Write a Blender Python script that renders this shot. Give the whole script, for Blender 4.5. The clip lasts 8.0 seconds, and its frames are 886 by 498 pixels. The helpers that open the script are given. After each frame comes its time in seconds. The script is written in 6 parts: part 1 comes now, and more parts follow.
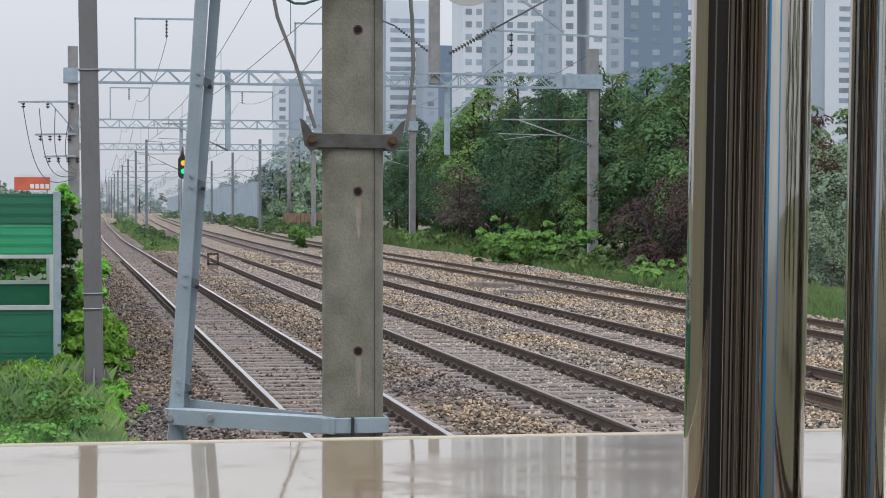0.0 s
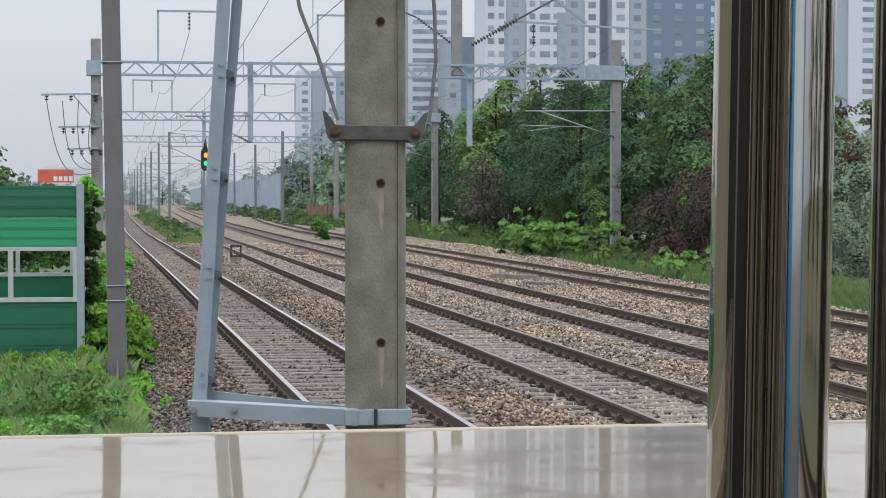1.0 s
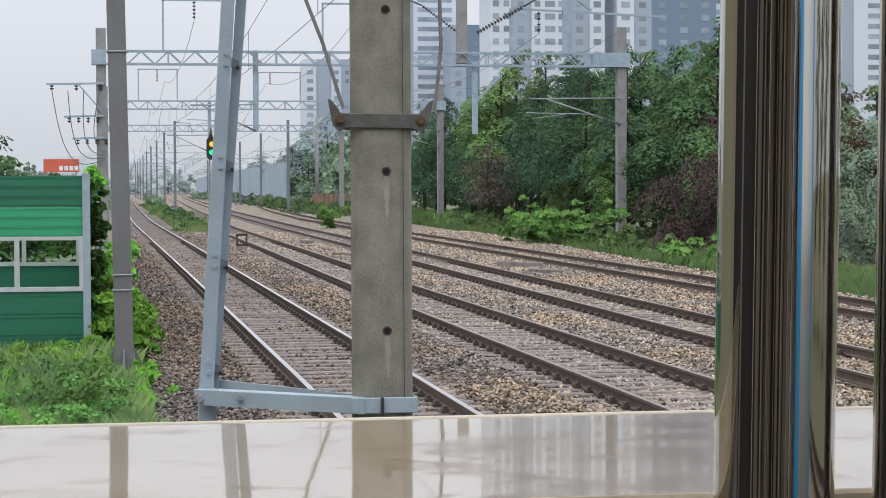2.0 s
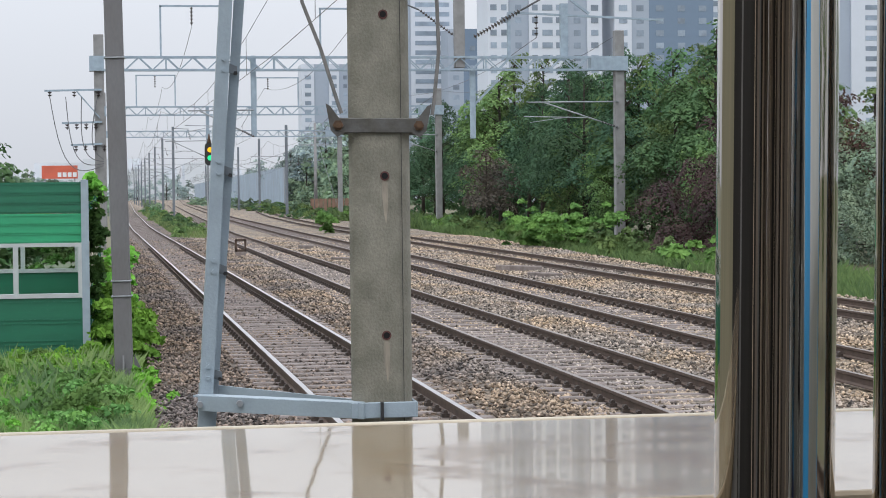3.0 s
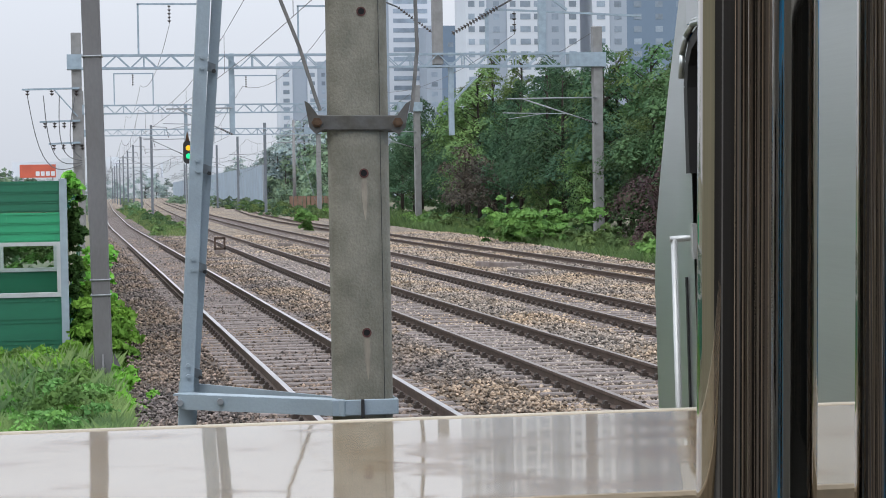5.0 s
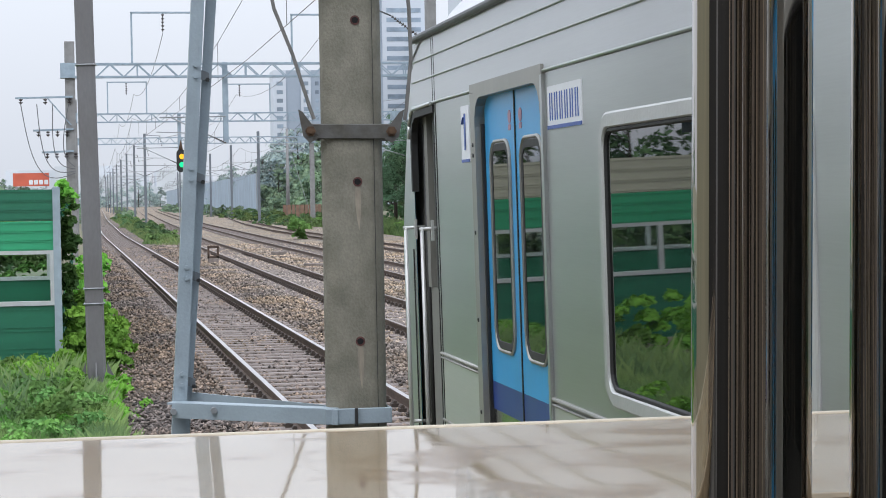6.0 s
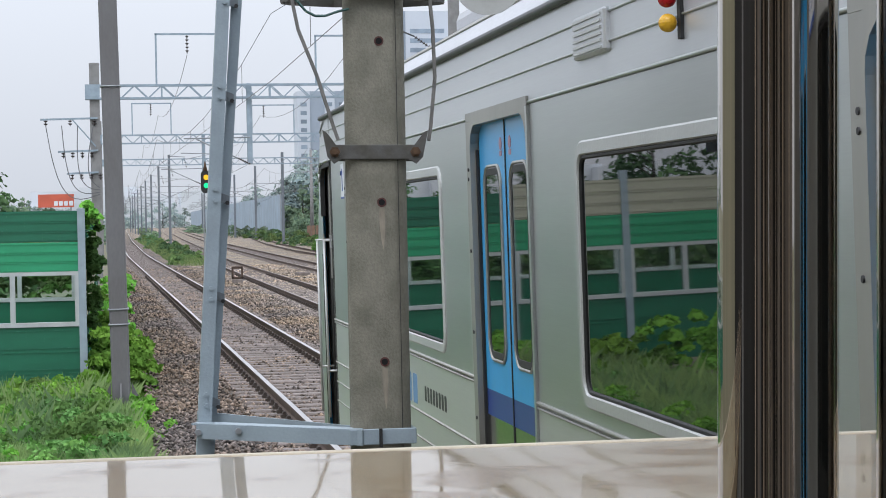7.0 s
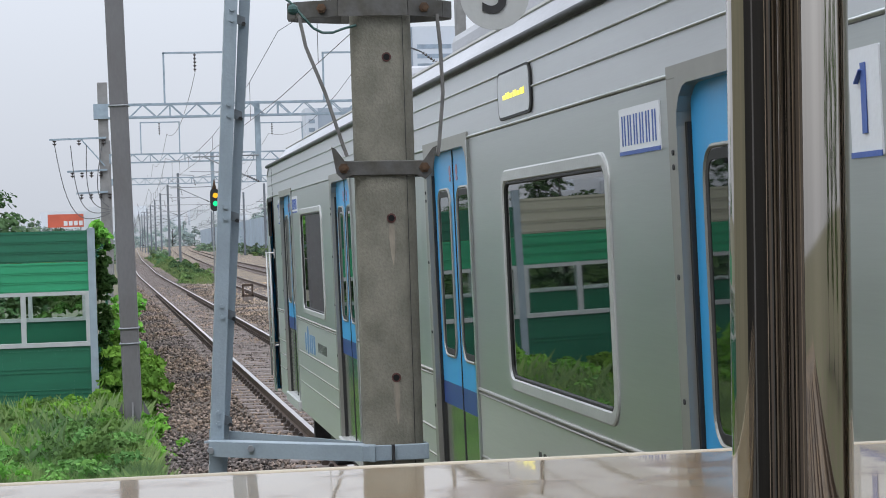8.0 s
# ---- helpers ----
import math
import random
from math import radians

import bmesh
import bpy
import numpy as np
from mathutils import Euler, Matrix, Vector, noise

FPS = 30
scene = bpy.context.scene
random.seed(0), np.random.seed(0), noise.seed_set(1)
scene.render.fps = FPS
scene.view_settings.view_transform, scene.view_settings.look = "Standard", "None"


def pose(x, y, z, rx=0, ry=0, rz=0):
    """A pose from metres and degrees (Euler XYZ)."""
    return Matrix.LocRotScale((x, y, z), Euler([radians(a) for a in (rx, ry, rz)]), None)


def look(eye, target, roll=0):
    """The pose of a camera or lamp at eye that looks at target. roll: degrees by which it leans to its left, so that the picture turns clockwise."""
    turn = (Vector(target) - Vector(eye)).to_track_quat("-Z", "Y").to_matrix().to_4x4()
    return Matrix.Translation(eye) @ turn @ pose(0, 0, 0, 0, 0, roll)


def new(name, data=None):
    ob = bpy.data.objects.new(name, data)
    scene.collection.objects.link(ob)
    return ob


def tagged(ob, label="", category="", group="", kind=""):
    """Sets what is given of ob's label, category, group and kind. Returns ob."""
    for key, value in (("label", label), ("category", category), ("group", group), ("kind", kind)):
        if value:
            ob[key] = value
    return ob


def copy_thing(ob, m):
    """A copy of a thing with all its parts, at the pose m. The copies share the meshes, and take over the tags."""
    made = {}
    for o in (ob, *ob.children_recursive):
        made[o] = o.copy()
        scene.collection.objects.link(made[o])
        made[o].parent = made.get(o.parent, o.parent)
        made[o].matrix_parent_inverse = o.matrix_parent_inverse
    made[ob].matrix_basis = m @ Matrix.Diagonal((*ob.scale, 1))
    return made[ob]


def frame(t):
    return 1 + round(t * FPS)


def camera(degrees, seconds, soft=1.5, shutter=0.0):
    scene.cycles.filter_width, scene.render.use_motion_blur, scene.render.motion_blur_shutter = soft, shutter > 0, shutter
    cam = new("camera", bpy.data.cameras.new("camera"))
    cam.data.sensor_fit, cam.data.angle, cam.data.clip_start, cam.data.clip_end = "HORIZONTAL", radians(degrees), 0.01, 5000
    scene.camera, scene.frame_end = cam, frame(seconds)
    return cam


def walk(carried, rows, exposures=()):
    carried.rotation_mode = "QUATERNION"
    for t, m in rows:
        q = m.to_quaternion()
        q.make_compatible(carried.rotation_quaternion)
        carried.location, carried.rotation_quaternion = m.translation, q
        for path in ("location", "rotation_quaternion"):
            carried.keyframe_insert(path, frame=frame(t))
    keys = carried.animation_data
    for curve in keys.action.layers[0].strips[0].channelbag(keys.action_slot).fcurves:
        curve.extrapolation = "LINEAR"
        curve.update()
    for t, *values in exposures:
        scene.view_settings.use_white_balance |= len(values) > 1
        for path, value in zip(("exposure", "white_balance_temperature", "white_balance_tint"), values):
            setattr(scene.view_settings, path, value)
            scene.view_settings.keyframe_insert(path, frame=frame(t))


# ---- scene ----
cam = camera(24.5, 8.0, soft=0.95)
EYE = 2.43
walk(cam, [
    (0.0, pose(0.0006, 0, EYE, 88.872, -0.073, -10.030)),
    (0.5, pose(0.0005, 0, EYE, 88.575, -0.033, -9.624)),
    (1.0, pose(0.0004, 0, EYE, 88.638, 0.023, -9.396)),
    (2.5, pose(0, 0, EYE, 88.177, 0.418, -9.222)),
    (3.0, pose(0, 0, EYE, 88.420, 0.604, -9.280)),
    (3.5, pose(-0.0002, 0, EYE, 88.360, 0.700, -9.420)),
    (4.0, pose(-0.0006, 0, EYE, 88.153, 0.705, -9.591)),
    (5.5, pose(-0.0015, 0, EYE, 88.458, 0.968, -9.975)),
    (6.0, pose(-0.0018, 0, EYE, 88.562, 0.915, -10.053)),
    (6.5, pose(-0.0021, 0, EYE, 88.732, 0.883, -9.990)),
    (7.0, pose(-0.0026, 0, EYE, 89.146, 1.022, -9.382)),
    (7.5, pose(-0.0031, 0, EYE, 89.303, 1.667, -9.234)),
    (8.0, pose(-0.0036, 0, EYE, 89.576, 1.739, -9.115)),
], exposures=[(0.0, -0.10, 6430, 10), (1.0, -0.08, 6430, 10), (2.5, 0.06, 6430, 10), (4.0, 0.06, 6430, 10), (5.5, 0.08, 6300, 10), (6.0, 0.18, 6300, 10), (6.5, 0.27, 6300, 10), (7.0, 0.09, 6300, 10), (7.5, 0.03, 6300, 10), (8.0, -0.03, 6300, 10)])

# ---- light: bright overcast sky, a faint wide sun behind the cloud ----
world = bpy.data.worlds.new("overcast")
scene.world = world
world.use_nodes = True
wt = world.node_tree
bg = wt.nodes["Background"]
sky = wt.nodes.new("ShaderNodeTexSky")
sky.sky_type = "NISHITA"
sky.sun_disc = False
sky.sun_elevation, sky.sun_rotation = radians(52), radians(140)
sky.air_density, sky.dust_density = 1.0, 4.0
cloud = wt.nodes.new("ShaderNodeMix")
cloud.data_type = "RGBA"
cloud.inputs[0].default_value = 0.93
cloud.inputs[7].default_value = (7.1, 7.4, 8.0, 1)
wt.links.new(sky.outputs[0], cloud.inputs[6])
# an overcast sky is about three times as bright overhead as at the horizon
way = wt.nodes.new("ShaderNodeTexCoord")
split = wt.nodes.new("ShaderNodeSeparateXYZ")
wt.links.new(way.outputs["Generated"], split.inputs[0])
lift = wt.nodes.new("ShaderNodeMath")
lift.operation = "MULTIPLY_ADD"
lift.use_clamp = False
up = wt.nodes.new("ShaderNodeMath")
up.operation = "MAXIMUM"
up.inputs[1].default_value = 0.0
wt.links.new(split.outputs[2], up.inputs[0])
wt.links.new(up.outputs[0], lift.inputs[0])
lift.inputs[1].default_value, lift.inputs[2].default_value = 2.5, 1.0
dome = wt.nodes.new("ShaderNodeMix")
dome.data_type, dome.blend_type = "RGBA", "MULTIPLY"
dome.inputs[0].default_value = 1.0
wt.links.new(cloud.outputs[2], dome.inputs[6])
wt.links.new(lift.outputs[0], dome.inputs[7])
wt.links.new(dome.outputs[2], bg.inputs[0])
bg.inputs[1].default_value = 0.090
sun = new("sun", bpy.data.lights.new("sun", "SUN"))
sun.data.energy, sun.data.angle, sun.data.color = 0.8, radians(30), (1.0, 0.96, 0.9)
sun.matrix_world = look((-20, -30, 46), (0, 0, 0))


# ---- materials ----
def material(name, colour, rough=0.6, metal=0.0, scale=8.0, vary=0.25, bump=0.1, fine=60.0, stretch=(1, 1, 1), second=None,
             spots=0.5, ior=None, rand=0.0, emit=None, leaf=False):
    """Two scales of noise on the colour, a fine bump, and a little variation from piece to piece."""
    m = bpy.data.materials.new(name)
    m.use_nodes = True
    nt = m.node_tree
    n, l = nt.nodes, nt.links
    b = n["Principled BSDF"]
    tc = n.new("ShaderNodeTexCoord")
    mp = n.new("ShaderNodeMapping")
    mp.inputs["Scale"].default_value = stretch
    l.new(tc.outputs["Object"], mp.inputs[0])
    big = n.new("ShaderNodeTexNoise")
    big.inputs["Scale"].default_value, big.inputs["Detail"].default_value = scale, 4
    small = n.new("ShaderNodeTexNoise")
    small.inputs["Scale"].default_value, small.inputs["Detail"].default_value = fine, 3
    l.new(mp.outputs[0], big.inputs[0])
    l.new(mp.outputs[0], small.inputs[0])
    ramp = n.new("ShaderNodeValToRGB")
    c2 = second or tuple(c * (1 - vary) for c in colour)
    ramp.color_ramp.elements[0].position, ramp.color_ramp.elements[1].position = spots - 0.17, spots + 0.17
    ramp.color_ramp.elements[0].color = (*c2, 1)
    ramp.color_ramp.elements[1].color = (*colour, 1)
    l.new(big.outputs[0], ramp.inputs[0])
    hsv = n.new("ShaderNodeHueSaturation")
    l.new(ramp.outputs[0], hsv.inputs["Color"])
    add = n.new("ShaderNodeMath")
    add.operation = "MULTIPLY_ADD"
    l.new(small.outputs[0], add.inputs[0])
    add.inputs[1].default_value = vary * 1.2
    add.inputs[2].default_value = 1.0 - vary * 0.6
    value = add.outputs[0]
    if rand:
        src = n.new("ShaderNodeNewGeometry").outputs["Random Per Island"] if leaf else n.new("ShaderNodeObjectInfo").outputs["Random"]
        ra = n.new("ShaderNodeMath")
        ra.operation = "MULTIPLY_ADD"
        l.new(src, ra.inputs[0])
        ra.inputs[1].default_value, ra.inputs[2].default_value = rand * 2, 1.0 - rand
        mu = n.new("ShaderNodeMath")
        mu.operation = "MULTIPLY"
        l.new(value, mu.inputs[0])
        l.new(ra.outputs[0], mu.inputs[1])
        value = mu.outputs[0]
    if leaf:
        own = n.new("ShaderNodeObjectInfo")
        shade = n.new("ShaderNodeMapRange")
        shade.inputs["To Min"].default_value, shade.inputs["To Max"].default_value = 0.72, 1.38
        l.new(own.outputs["Random"], shade.inputs["Value"])
        hue = n.new("ShaderNodeMapRange")
        hue.inputs["To Min"].default_value, hue.inputs["To Max"].default_value = 0.485, 0.515
        l.new(own.outputs["Random"], hue.inputs["Value"])
        l.new(hue.outputs[0], hsv.inputs["Hue"])
        mu2 = n.new("ShaderNodeMath")
        mu2.operation = "MULTIPLY"
        l.new(value, mu2.inputs[0])
        l.new(shade.outputs[0], mu2.inputs[1])
        value = mu2.outputs[0]
    l.new(value, hsv.inputs["Value"])
    l.new(hsv.outputs[0], b.inputs["Base Color"])
    b.inputs["Roughness"].default_value, b.inputs["Metallic"].default_value = rough, metal
    if ior:
        b.inputs["IOR"].default_value = ior
    if bump:
        bp = n.new("ShaderNodeBump")
        bp.inputs["Strength"].default_value, bp.inputs["Distance"].default_value = bump, 0.01
        l.new(small.outputs[0], bp.inputs["Height"])
        l.new(bp.outputs[0], b.inputs["Normal"])
    if leaf:
        thin = n.new("ShaderNodeBsdfTranslucent")
        l.new(hsv.outputs[0], thin.inputs["Color"])
        mixer = n.new("ShaderNodeMixShader")
        mixer.inputs[0].default_value = 0.24
        l.new(b.outputs[0], mixer.inputs[1])
        l.new(thin.outputs[0], mixer.inputs[2])
        l.new(mixer.outputs[0], n["Material Output"].inputs["Surface"])
    if emit:
        b.inputs["Emission Color"].default_value, b.inputs["Emission Strength"].default_value = (*emit[0], 1), emit[1]
    return m


M = {}
M["concrete"] = material("pole_concrete", (0.225, 0.215, 0.175), 0.85, scale=11, vary=0.40, fine=110, stretch=(1, 1, 0.75), bump=0.35, second=(0.15, 0.145, 0.115), spots=0.46)
M["concrete_grey"] = material("mast_concrete", (0.25, 0.25, 0.25), 0.8, scale=3, vary=0.2, fine=50)
M["blue_steel"] = material("blue_grey_paint", (0.30, 0.365, 0.415), 0.5, scale=6, vary=0.14, fine=90, bump=0.08)
M["galv"] = material("galvanised_steel", (0.34, 0.36, 0.38), 0.5, 0.5, scale=9, vary=0.2)
M["truss"] = material("gantry_steel", (0.31, 0.39, 0.46), 0.55, 0.1, scale=4, vary=0.2)
M["strap"] = material("weathered_strap_steel", (0.12, 0.118, 0.115), 0.5, 0.4, scale=14, vary=0.35, second=(0.085, 0.08, 0.068))
M["stay"] = material("weathered_stay_steel", (0.20, 0.195, 0.185), 0.55, 0.3, scale=30, vary=0.3, stretch=(1, 1, 0.3))
M["mast"] = material("dark_grey_mast_paint", (0.15, 0.15, 0.157), 0.7, scale=2.2, vary=0.22, fine=30, stretch=(1, 1, 0.35), second=(0.125, 0.12, 0.122))
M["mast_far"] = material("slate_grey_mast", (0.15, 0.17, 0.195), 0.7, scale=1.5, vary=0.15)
# darker blue-grey holds the shadow that lies on the tie plates
M["plate"] = material("shaded_tie_plate", (0.19, 0.215, 0.235), 0.6, 0.1, scale=20, vary=0.2)
M["rust"] = material("rusty_iron", (0.12, 0.07, 0.04), 0.85, 0.1, scale=40, vary=0.5)
M["hole"] = material("rusty_bush", (0.12, 0.045, 0.04), 0.8, 0.1, scale=60, vary=0.5)
M["dark"] = material("blackened_iron", (0.03, 0.03, 0.032), 0.6, 0.1, scale=20, vary=0.3)
M["tube"] = material("polished_stainless", (0.50, 0.465, 0.42), 0.035, 1.0, scale=130, vary=0.16, fine=260, stretch=(1, 1, 0.0004), bump=0)
M["head"] = material("polished_rail_head", (0.50, 0.48, 0.47), 0.30, 0.9, scale=3, vary=0.15)
M["rail"] = material("rail_rust", (0.105, 0.072, 0.055), 0.8, 0.2, scale=6, vary=0.35)
M["clip"] = material("rail_clip_iron", (0.06, 0.045, 0.037), 0.7, 0.2, scale=10, vary=0.4)
M["sleeper"] = material("sleeper_concrete", (0.215, 0.185, 0.17), 0.9, scale=6, vary=0.3, rand=0.18, bump=0.4, second=(0.14, 0.115, 0.105))
M["asphalt"] = material("platform_paving", (0.15, 0.14, 0.13), 0.7, scale=3, vary=0.2)
M["roof_dark"] = material("added_canopy_underside", (0.07, 0.062, 0.055), 0.6, scale=3, vary=0.2)
M["green_dark"] = material("barrier_dark_green", (0.018, 0.145, 0.082), 0.42, scale=1.5, vary=0.16, fine=16, stretch=(0.6, 1, 3), bump=0.05)
M["green_light"] = material("barrier_light_green", (0.035, 0.33, 0.16), 0.42, scale=1.5, vary=0.14, fine=16, stretch=(0.6, 1, 3), bump=0.05)
M["cream"] = material("barrier_cream", (0.43, 0.42, 0.33), 0.5, scale=1.5, vary=0.12, fine=16, stretch=(0.6, 1, 3), bump=0.05)
M["alu"] = material("aluminium_frame", (0.55, 0.57, 0.58), 0.4, 0.4, scale=6, vary=0.1)
M["steel"] = material("brushed_stainless_body", (0.52, 0.545, 0.535), 0.34, 0.85, scale=0.9, vary=0.09, fine=40, stretch=(1, 0.15, 6), bump=0.02)
M["steel_light"] = material("pale_letterboard", (0.60, 0.62, 0.64), 0.36, 0.55, scale=0.9, vary=0.07, fine=40, stretch=(1, 0.15, 5), bump=0.02)
M["steel_frame"] = material("bright_window_frame", (0.55, 0.56, 0.55), 0.42, 0.45, scale=4, vary=0.08)
M["kick"] = material("polished_kick_panel", (0.52, 0.53, 0.50), 0.14, 0.95, scale=2, vary=0.08, fine=30, stretch=(1, 1, 0.2), bump=0.02)
M["steel_jamb"] = material("door_surround_steel", (0.36, 0.355, 0.325), 0.42, 0.6, scale=3, vary=0.10, fine=25, stretch=(1, 1, 0.3), bump=0.02)
# black put in for the unlit depth of the cab and bolt holes
M["void"] = material("unlit_recess_black", (0.005, 0.005, 0.006), 0.95, scale=9, vary=0.1, bump=0)
M["blue"] = material("sky_blue_door_paint", (0.045, 0.35, 0.70), 0.32, scale=3, vary=0.08, bump=0.02)
M["navy"] = material("navy_door_band", (0.02, 0.055, 0.24), 0.35, scale=3, vary=0.08, bump=0.02)
M["pane"] = material("dark_train_glass", (0.006, 0.008, 0.008), 0.015, scale=2, vary=0.1, bump=0.0, ior=2.1)
M["steel_lower"] = material("bright_lower_panel", (0.60, 0.61, 0.59), 0.34, 0.55, scale=0.9, vary=0.10, fine=40, stretch=(1, 0.15, 4), bump=0.02)
# the door recess's shade is put into this darker steel
M["cab_steel"] = material("shaded_cab_door_steel", (0.20, 0.20, 0.18), 0.6, 0.2, scale=3, vary=0.2, stretch=(1, 1, 0.3))
M["gutter"] = material("dull_gutter", (0.075, 0.08, 0.08), 0.5, 0.2, scale=9, vary=0.3)
M["door_pane"] = material("dark_door_glass", (0.006, 0.008, 0.008), 0.02, scale=2, vary=0.1, bump=0.0, ior=1.6)
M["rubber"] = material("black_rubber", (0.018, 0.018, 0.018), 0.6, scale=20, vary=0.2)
M["roof"] = material("train_roof_paint", (0.47, 0.48, 0.51), 0.5, scale=2, vary=0.2, stretch=(1, 0.3, 1))
M["white"] = material("white_enamel", (0.75, 0.77, 0.8), 0.4, scale=5, vary=0.05)
M["ink"] = material("blue_ink", (0.07, 0.13, 0.40), 0.5, scale=9, vary=0.1)
M["logo"] = material("pale_blue_emblem", (0.13, 0.26, 0.45), 0.5, scale=9, vary=0.1)
M["black"] = material("black_ink", (0.02, 0.02, 0.02), 0.5, scale=9, vary=0.1)
M["sticker"] = material("red_sticker", (0.46, 0.24, 0.30), 0.5, scale=30, vary=0.2)
M["yellow_lens"] = material("yellow_lens", (0.75, 0.42, 0.03), 0.2, scale=30, vary=0.1)
M["red_lens"] = material("red_lens", (0.5, 0.015, 0.02), 0.2, scale=30, vary=0.1)
M["white_lens"] = material("white_lens", (0.75, 0.72, 0.66), 0.2, scale=30, vary=0.1)
M["led"] = material("yellow_led_text", (0.6, 0.55, 0.05), 0.4, emit=((1.0, 0.85, 0.1), 1.2))
M["green_lamp"] = material("green_signal_light", (0.02, 0.4, 0.2), 0.3, emit=((0.0, 0.85, 0.26), 0.9))
M["amber_lamp"] = material("amber_signal_light", (0.5, 0.3, 0.02), 0.3, emit=((1.0, 0.45, 0.0), 0.9))
M["red_board"] = material("red_signboard", (0.62, 0.13, 0.075), 0.5, scale=2, vary=0.15)
M["porcelain"] = material("brown_insulator", (0.045, 0.035, 0.035), 0.3, scale=20, vary=0.2)
M["wire"] = material("catenary_wire", (0.15, 0.155, 0.165), 0.6, 0.3, scale=20, vary=0.2)
M["bark"] = material("bark", (0.055, 0.042, 0.034), 0.9, scale=8, vary=0.4, stretch=(1, 1, 0.2), bump=0.5)
# the two farthest leaf colours are paler and greyer, with haze put in
for key, col in (("leaf_dark", (0.108, 0.185, 0.075)), ("leaf_pine", (0.082, 0.150, 0.075)), ("leaf_mid", (0.16, 0.235, 0.078)), ("verge_grass", (0.15, 0.215, 0.075)), ("ivy_shaded", (0.09, 0.19, 0.05)),
                 ("leaf_bright", (0.175, 0.315, 0.08)), ("leaf_maroon", (0.068, 0.042, 0.040)), ("leaf_rust", (0.14, 0.085, 0.06)), ("leaf_brown", (0.12, 0.10, 0.075)),
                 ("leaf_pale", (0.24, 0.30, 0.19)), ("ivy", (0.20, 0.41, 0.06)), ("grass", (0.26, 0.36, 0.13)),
                 ("leaf_far_hazed", (0.215, 0.285, 0.17)), ("leaf_haze", (0.33, 0.39, 0.34))):
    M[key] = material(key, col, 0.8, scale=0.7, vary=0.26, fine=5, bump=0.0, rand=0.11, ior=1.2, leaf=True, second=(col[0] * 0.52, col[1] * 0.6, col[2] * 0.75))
# distance haze is put into these pale, bluish tower colours
M["tower_white"] = material("hazed_white_apartment_wall", (0.56, 0.60, 0.66), 0.8, scale=0.05, vary=0.06, fine=1, bump=0)
M["tower_grey"] = material("hazed_grey_apartment_wall", (0.33, 0.38, 0.45), 0.8, scale=0.05, vary=0.06, fine=1, bump=0)
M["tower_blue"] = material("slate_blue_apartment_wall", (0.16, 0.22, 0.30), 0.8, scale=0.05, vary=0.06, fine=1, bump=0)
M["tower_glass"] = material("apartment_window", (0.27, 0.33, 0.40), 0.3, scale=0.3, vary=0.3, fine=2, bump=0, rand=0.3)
M["far_wall"] = material("pale_blue_noise_wall", (0.31, 0.39, 0.47), 0.6, scale=0.3, vary=0.2, fine=1.5, bump=0)
# haze put into a flat pale grey for the skyline
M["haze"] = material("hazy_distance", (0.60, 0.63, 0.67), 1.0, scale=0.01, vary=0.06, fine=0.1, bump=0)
M["fence"] = material("rusty_fence", (0.23, 0.14, 0.10), 0.8, scale=2, vary=0.3)


def glass_material():
    m = bpy.data.materials.new("barrier_glass")
    m.use_nodes = True
    b = m.node_tree.nodes["Principled BSDF"]
    b.inputs["Base Color"].default_value = (0.85, 0.95, 0.92, 1)
    b.inputs["Roughness"].default_value = 0.02
    b.inputs["Transmission Weight"].default_value = 1.0
    b.inputs["IOR"].default_value = 1.1
    return m


M["glass"] = glass_material()


def stone_material():
    """Wet polished stone coping: warm cream with brown marbling, a thin film of water on it."""
    m = material("polished_coping_stone", (0.30, 0.25, 0.188), 0.12, scale=5.0, vary=0.14, fine=120, bump=0.0, second=(0.24, 0.185, 0.12), spots=0.45)
    n, l = m.node_tree.nodes, m.node_tree.links
    b = n["Principled BSDF"]
    tc = n.new("ShaderNodeTexCoord")
    stain = n.new("ShaderNodeTexNoise")
    stain.inputs["Scale"].default_value, stain.inputs["Detail"].default_value = 11.0, 9
    stain.inputs["Roughness"].default_value, stain.inputs["Distortion"].default_value = 0.62, 0.5
    l.new(tc.outputs["Object"], stain.inputs[0])
    ramp = n.new("ShaderNodeValToRGB")
    ramp.color_ramp.elements[0].position, ramp.color_ramp.elements[1].position = 0.51, 0.63
    l.new(stain.outputs[0], ramp.inputs[0])
    old = b.inputs["Base Color"].links[0].from_socket
    mix = n.new("ShaderNodeMix")
    mix.data_type = "RGBA"
    l.new(ramp.outputs[0], mix.inputs[0])
    l.new(old, mix.inputs[6])
    mix.inputs[7].default_value = (0.15, 0.085, 0.03, 1)
    l.new(mix.outputs[2], b.inputs["Base Color"])
    rr = n.new("ShaderNodeMath")
    rr.operation = "MULTIPLY_ADD"
    l.new(ramp.outputs[0], rr.inputs[0])
    rr.inputs[1].default_value, rr.inputs[2].default_value = 0.10, 0.030
    l.new(rr.outputs[0], b.inputs["Roughness"])
    film = n.new("ShaderNodeTexNoise")
    film.inputs["Scale"].default_value, film.inputs["Detail"].default_value = 15.0, 3
    l.new(tc.outputs["Object"], film.inputs[0])
    bp = n.new("ShaderNodeBump")
    bp.inputs["Strength"].default_value, bp.inputs["Distance"].default_value = 0.016, 0.004
    l.new(film.outputs[0], bp.inputs["Height"])
    l.new(bp.outputs[0], b.inputs["Normal"])
    b.inputs["IOR"].default_value = 1.95
    return m


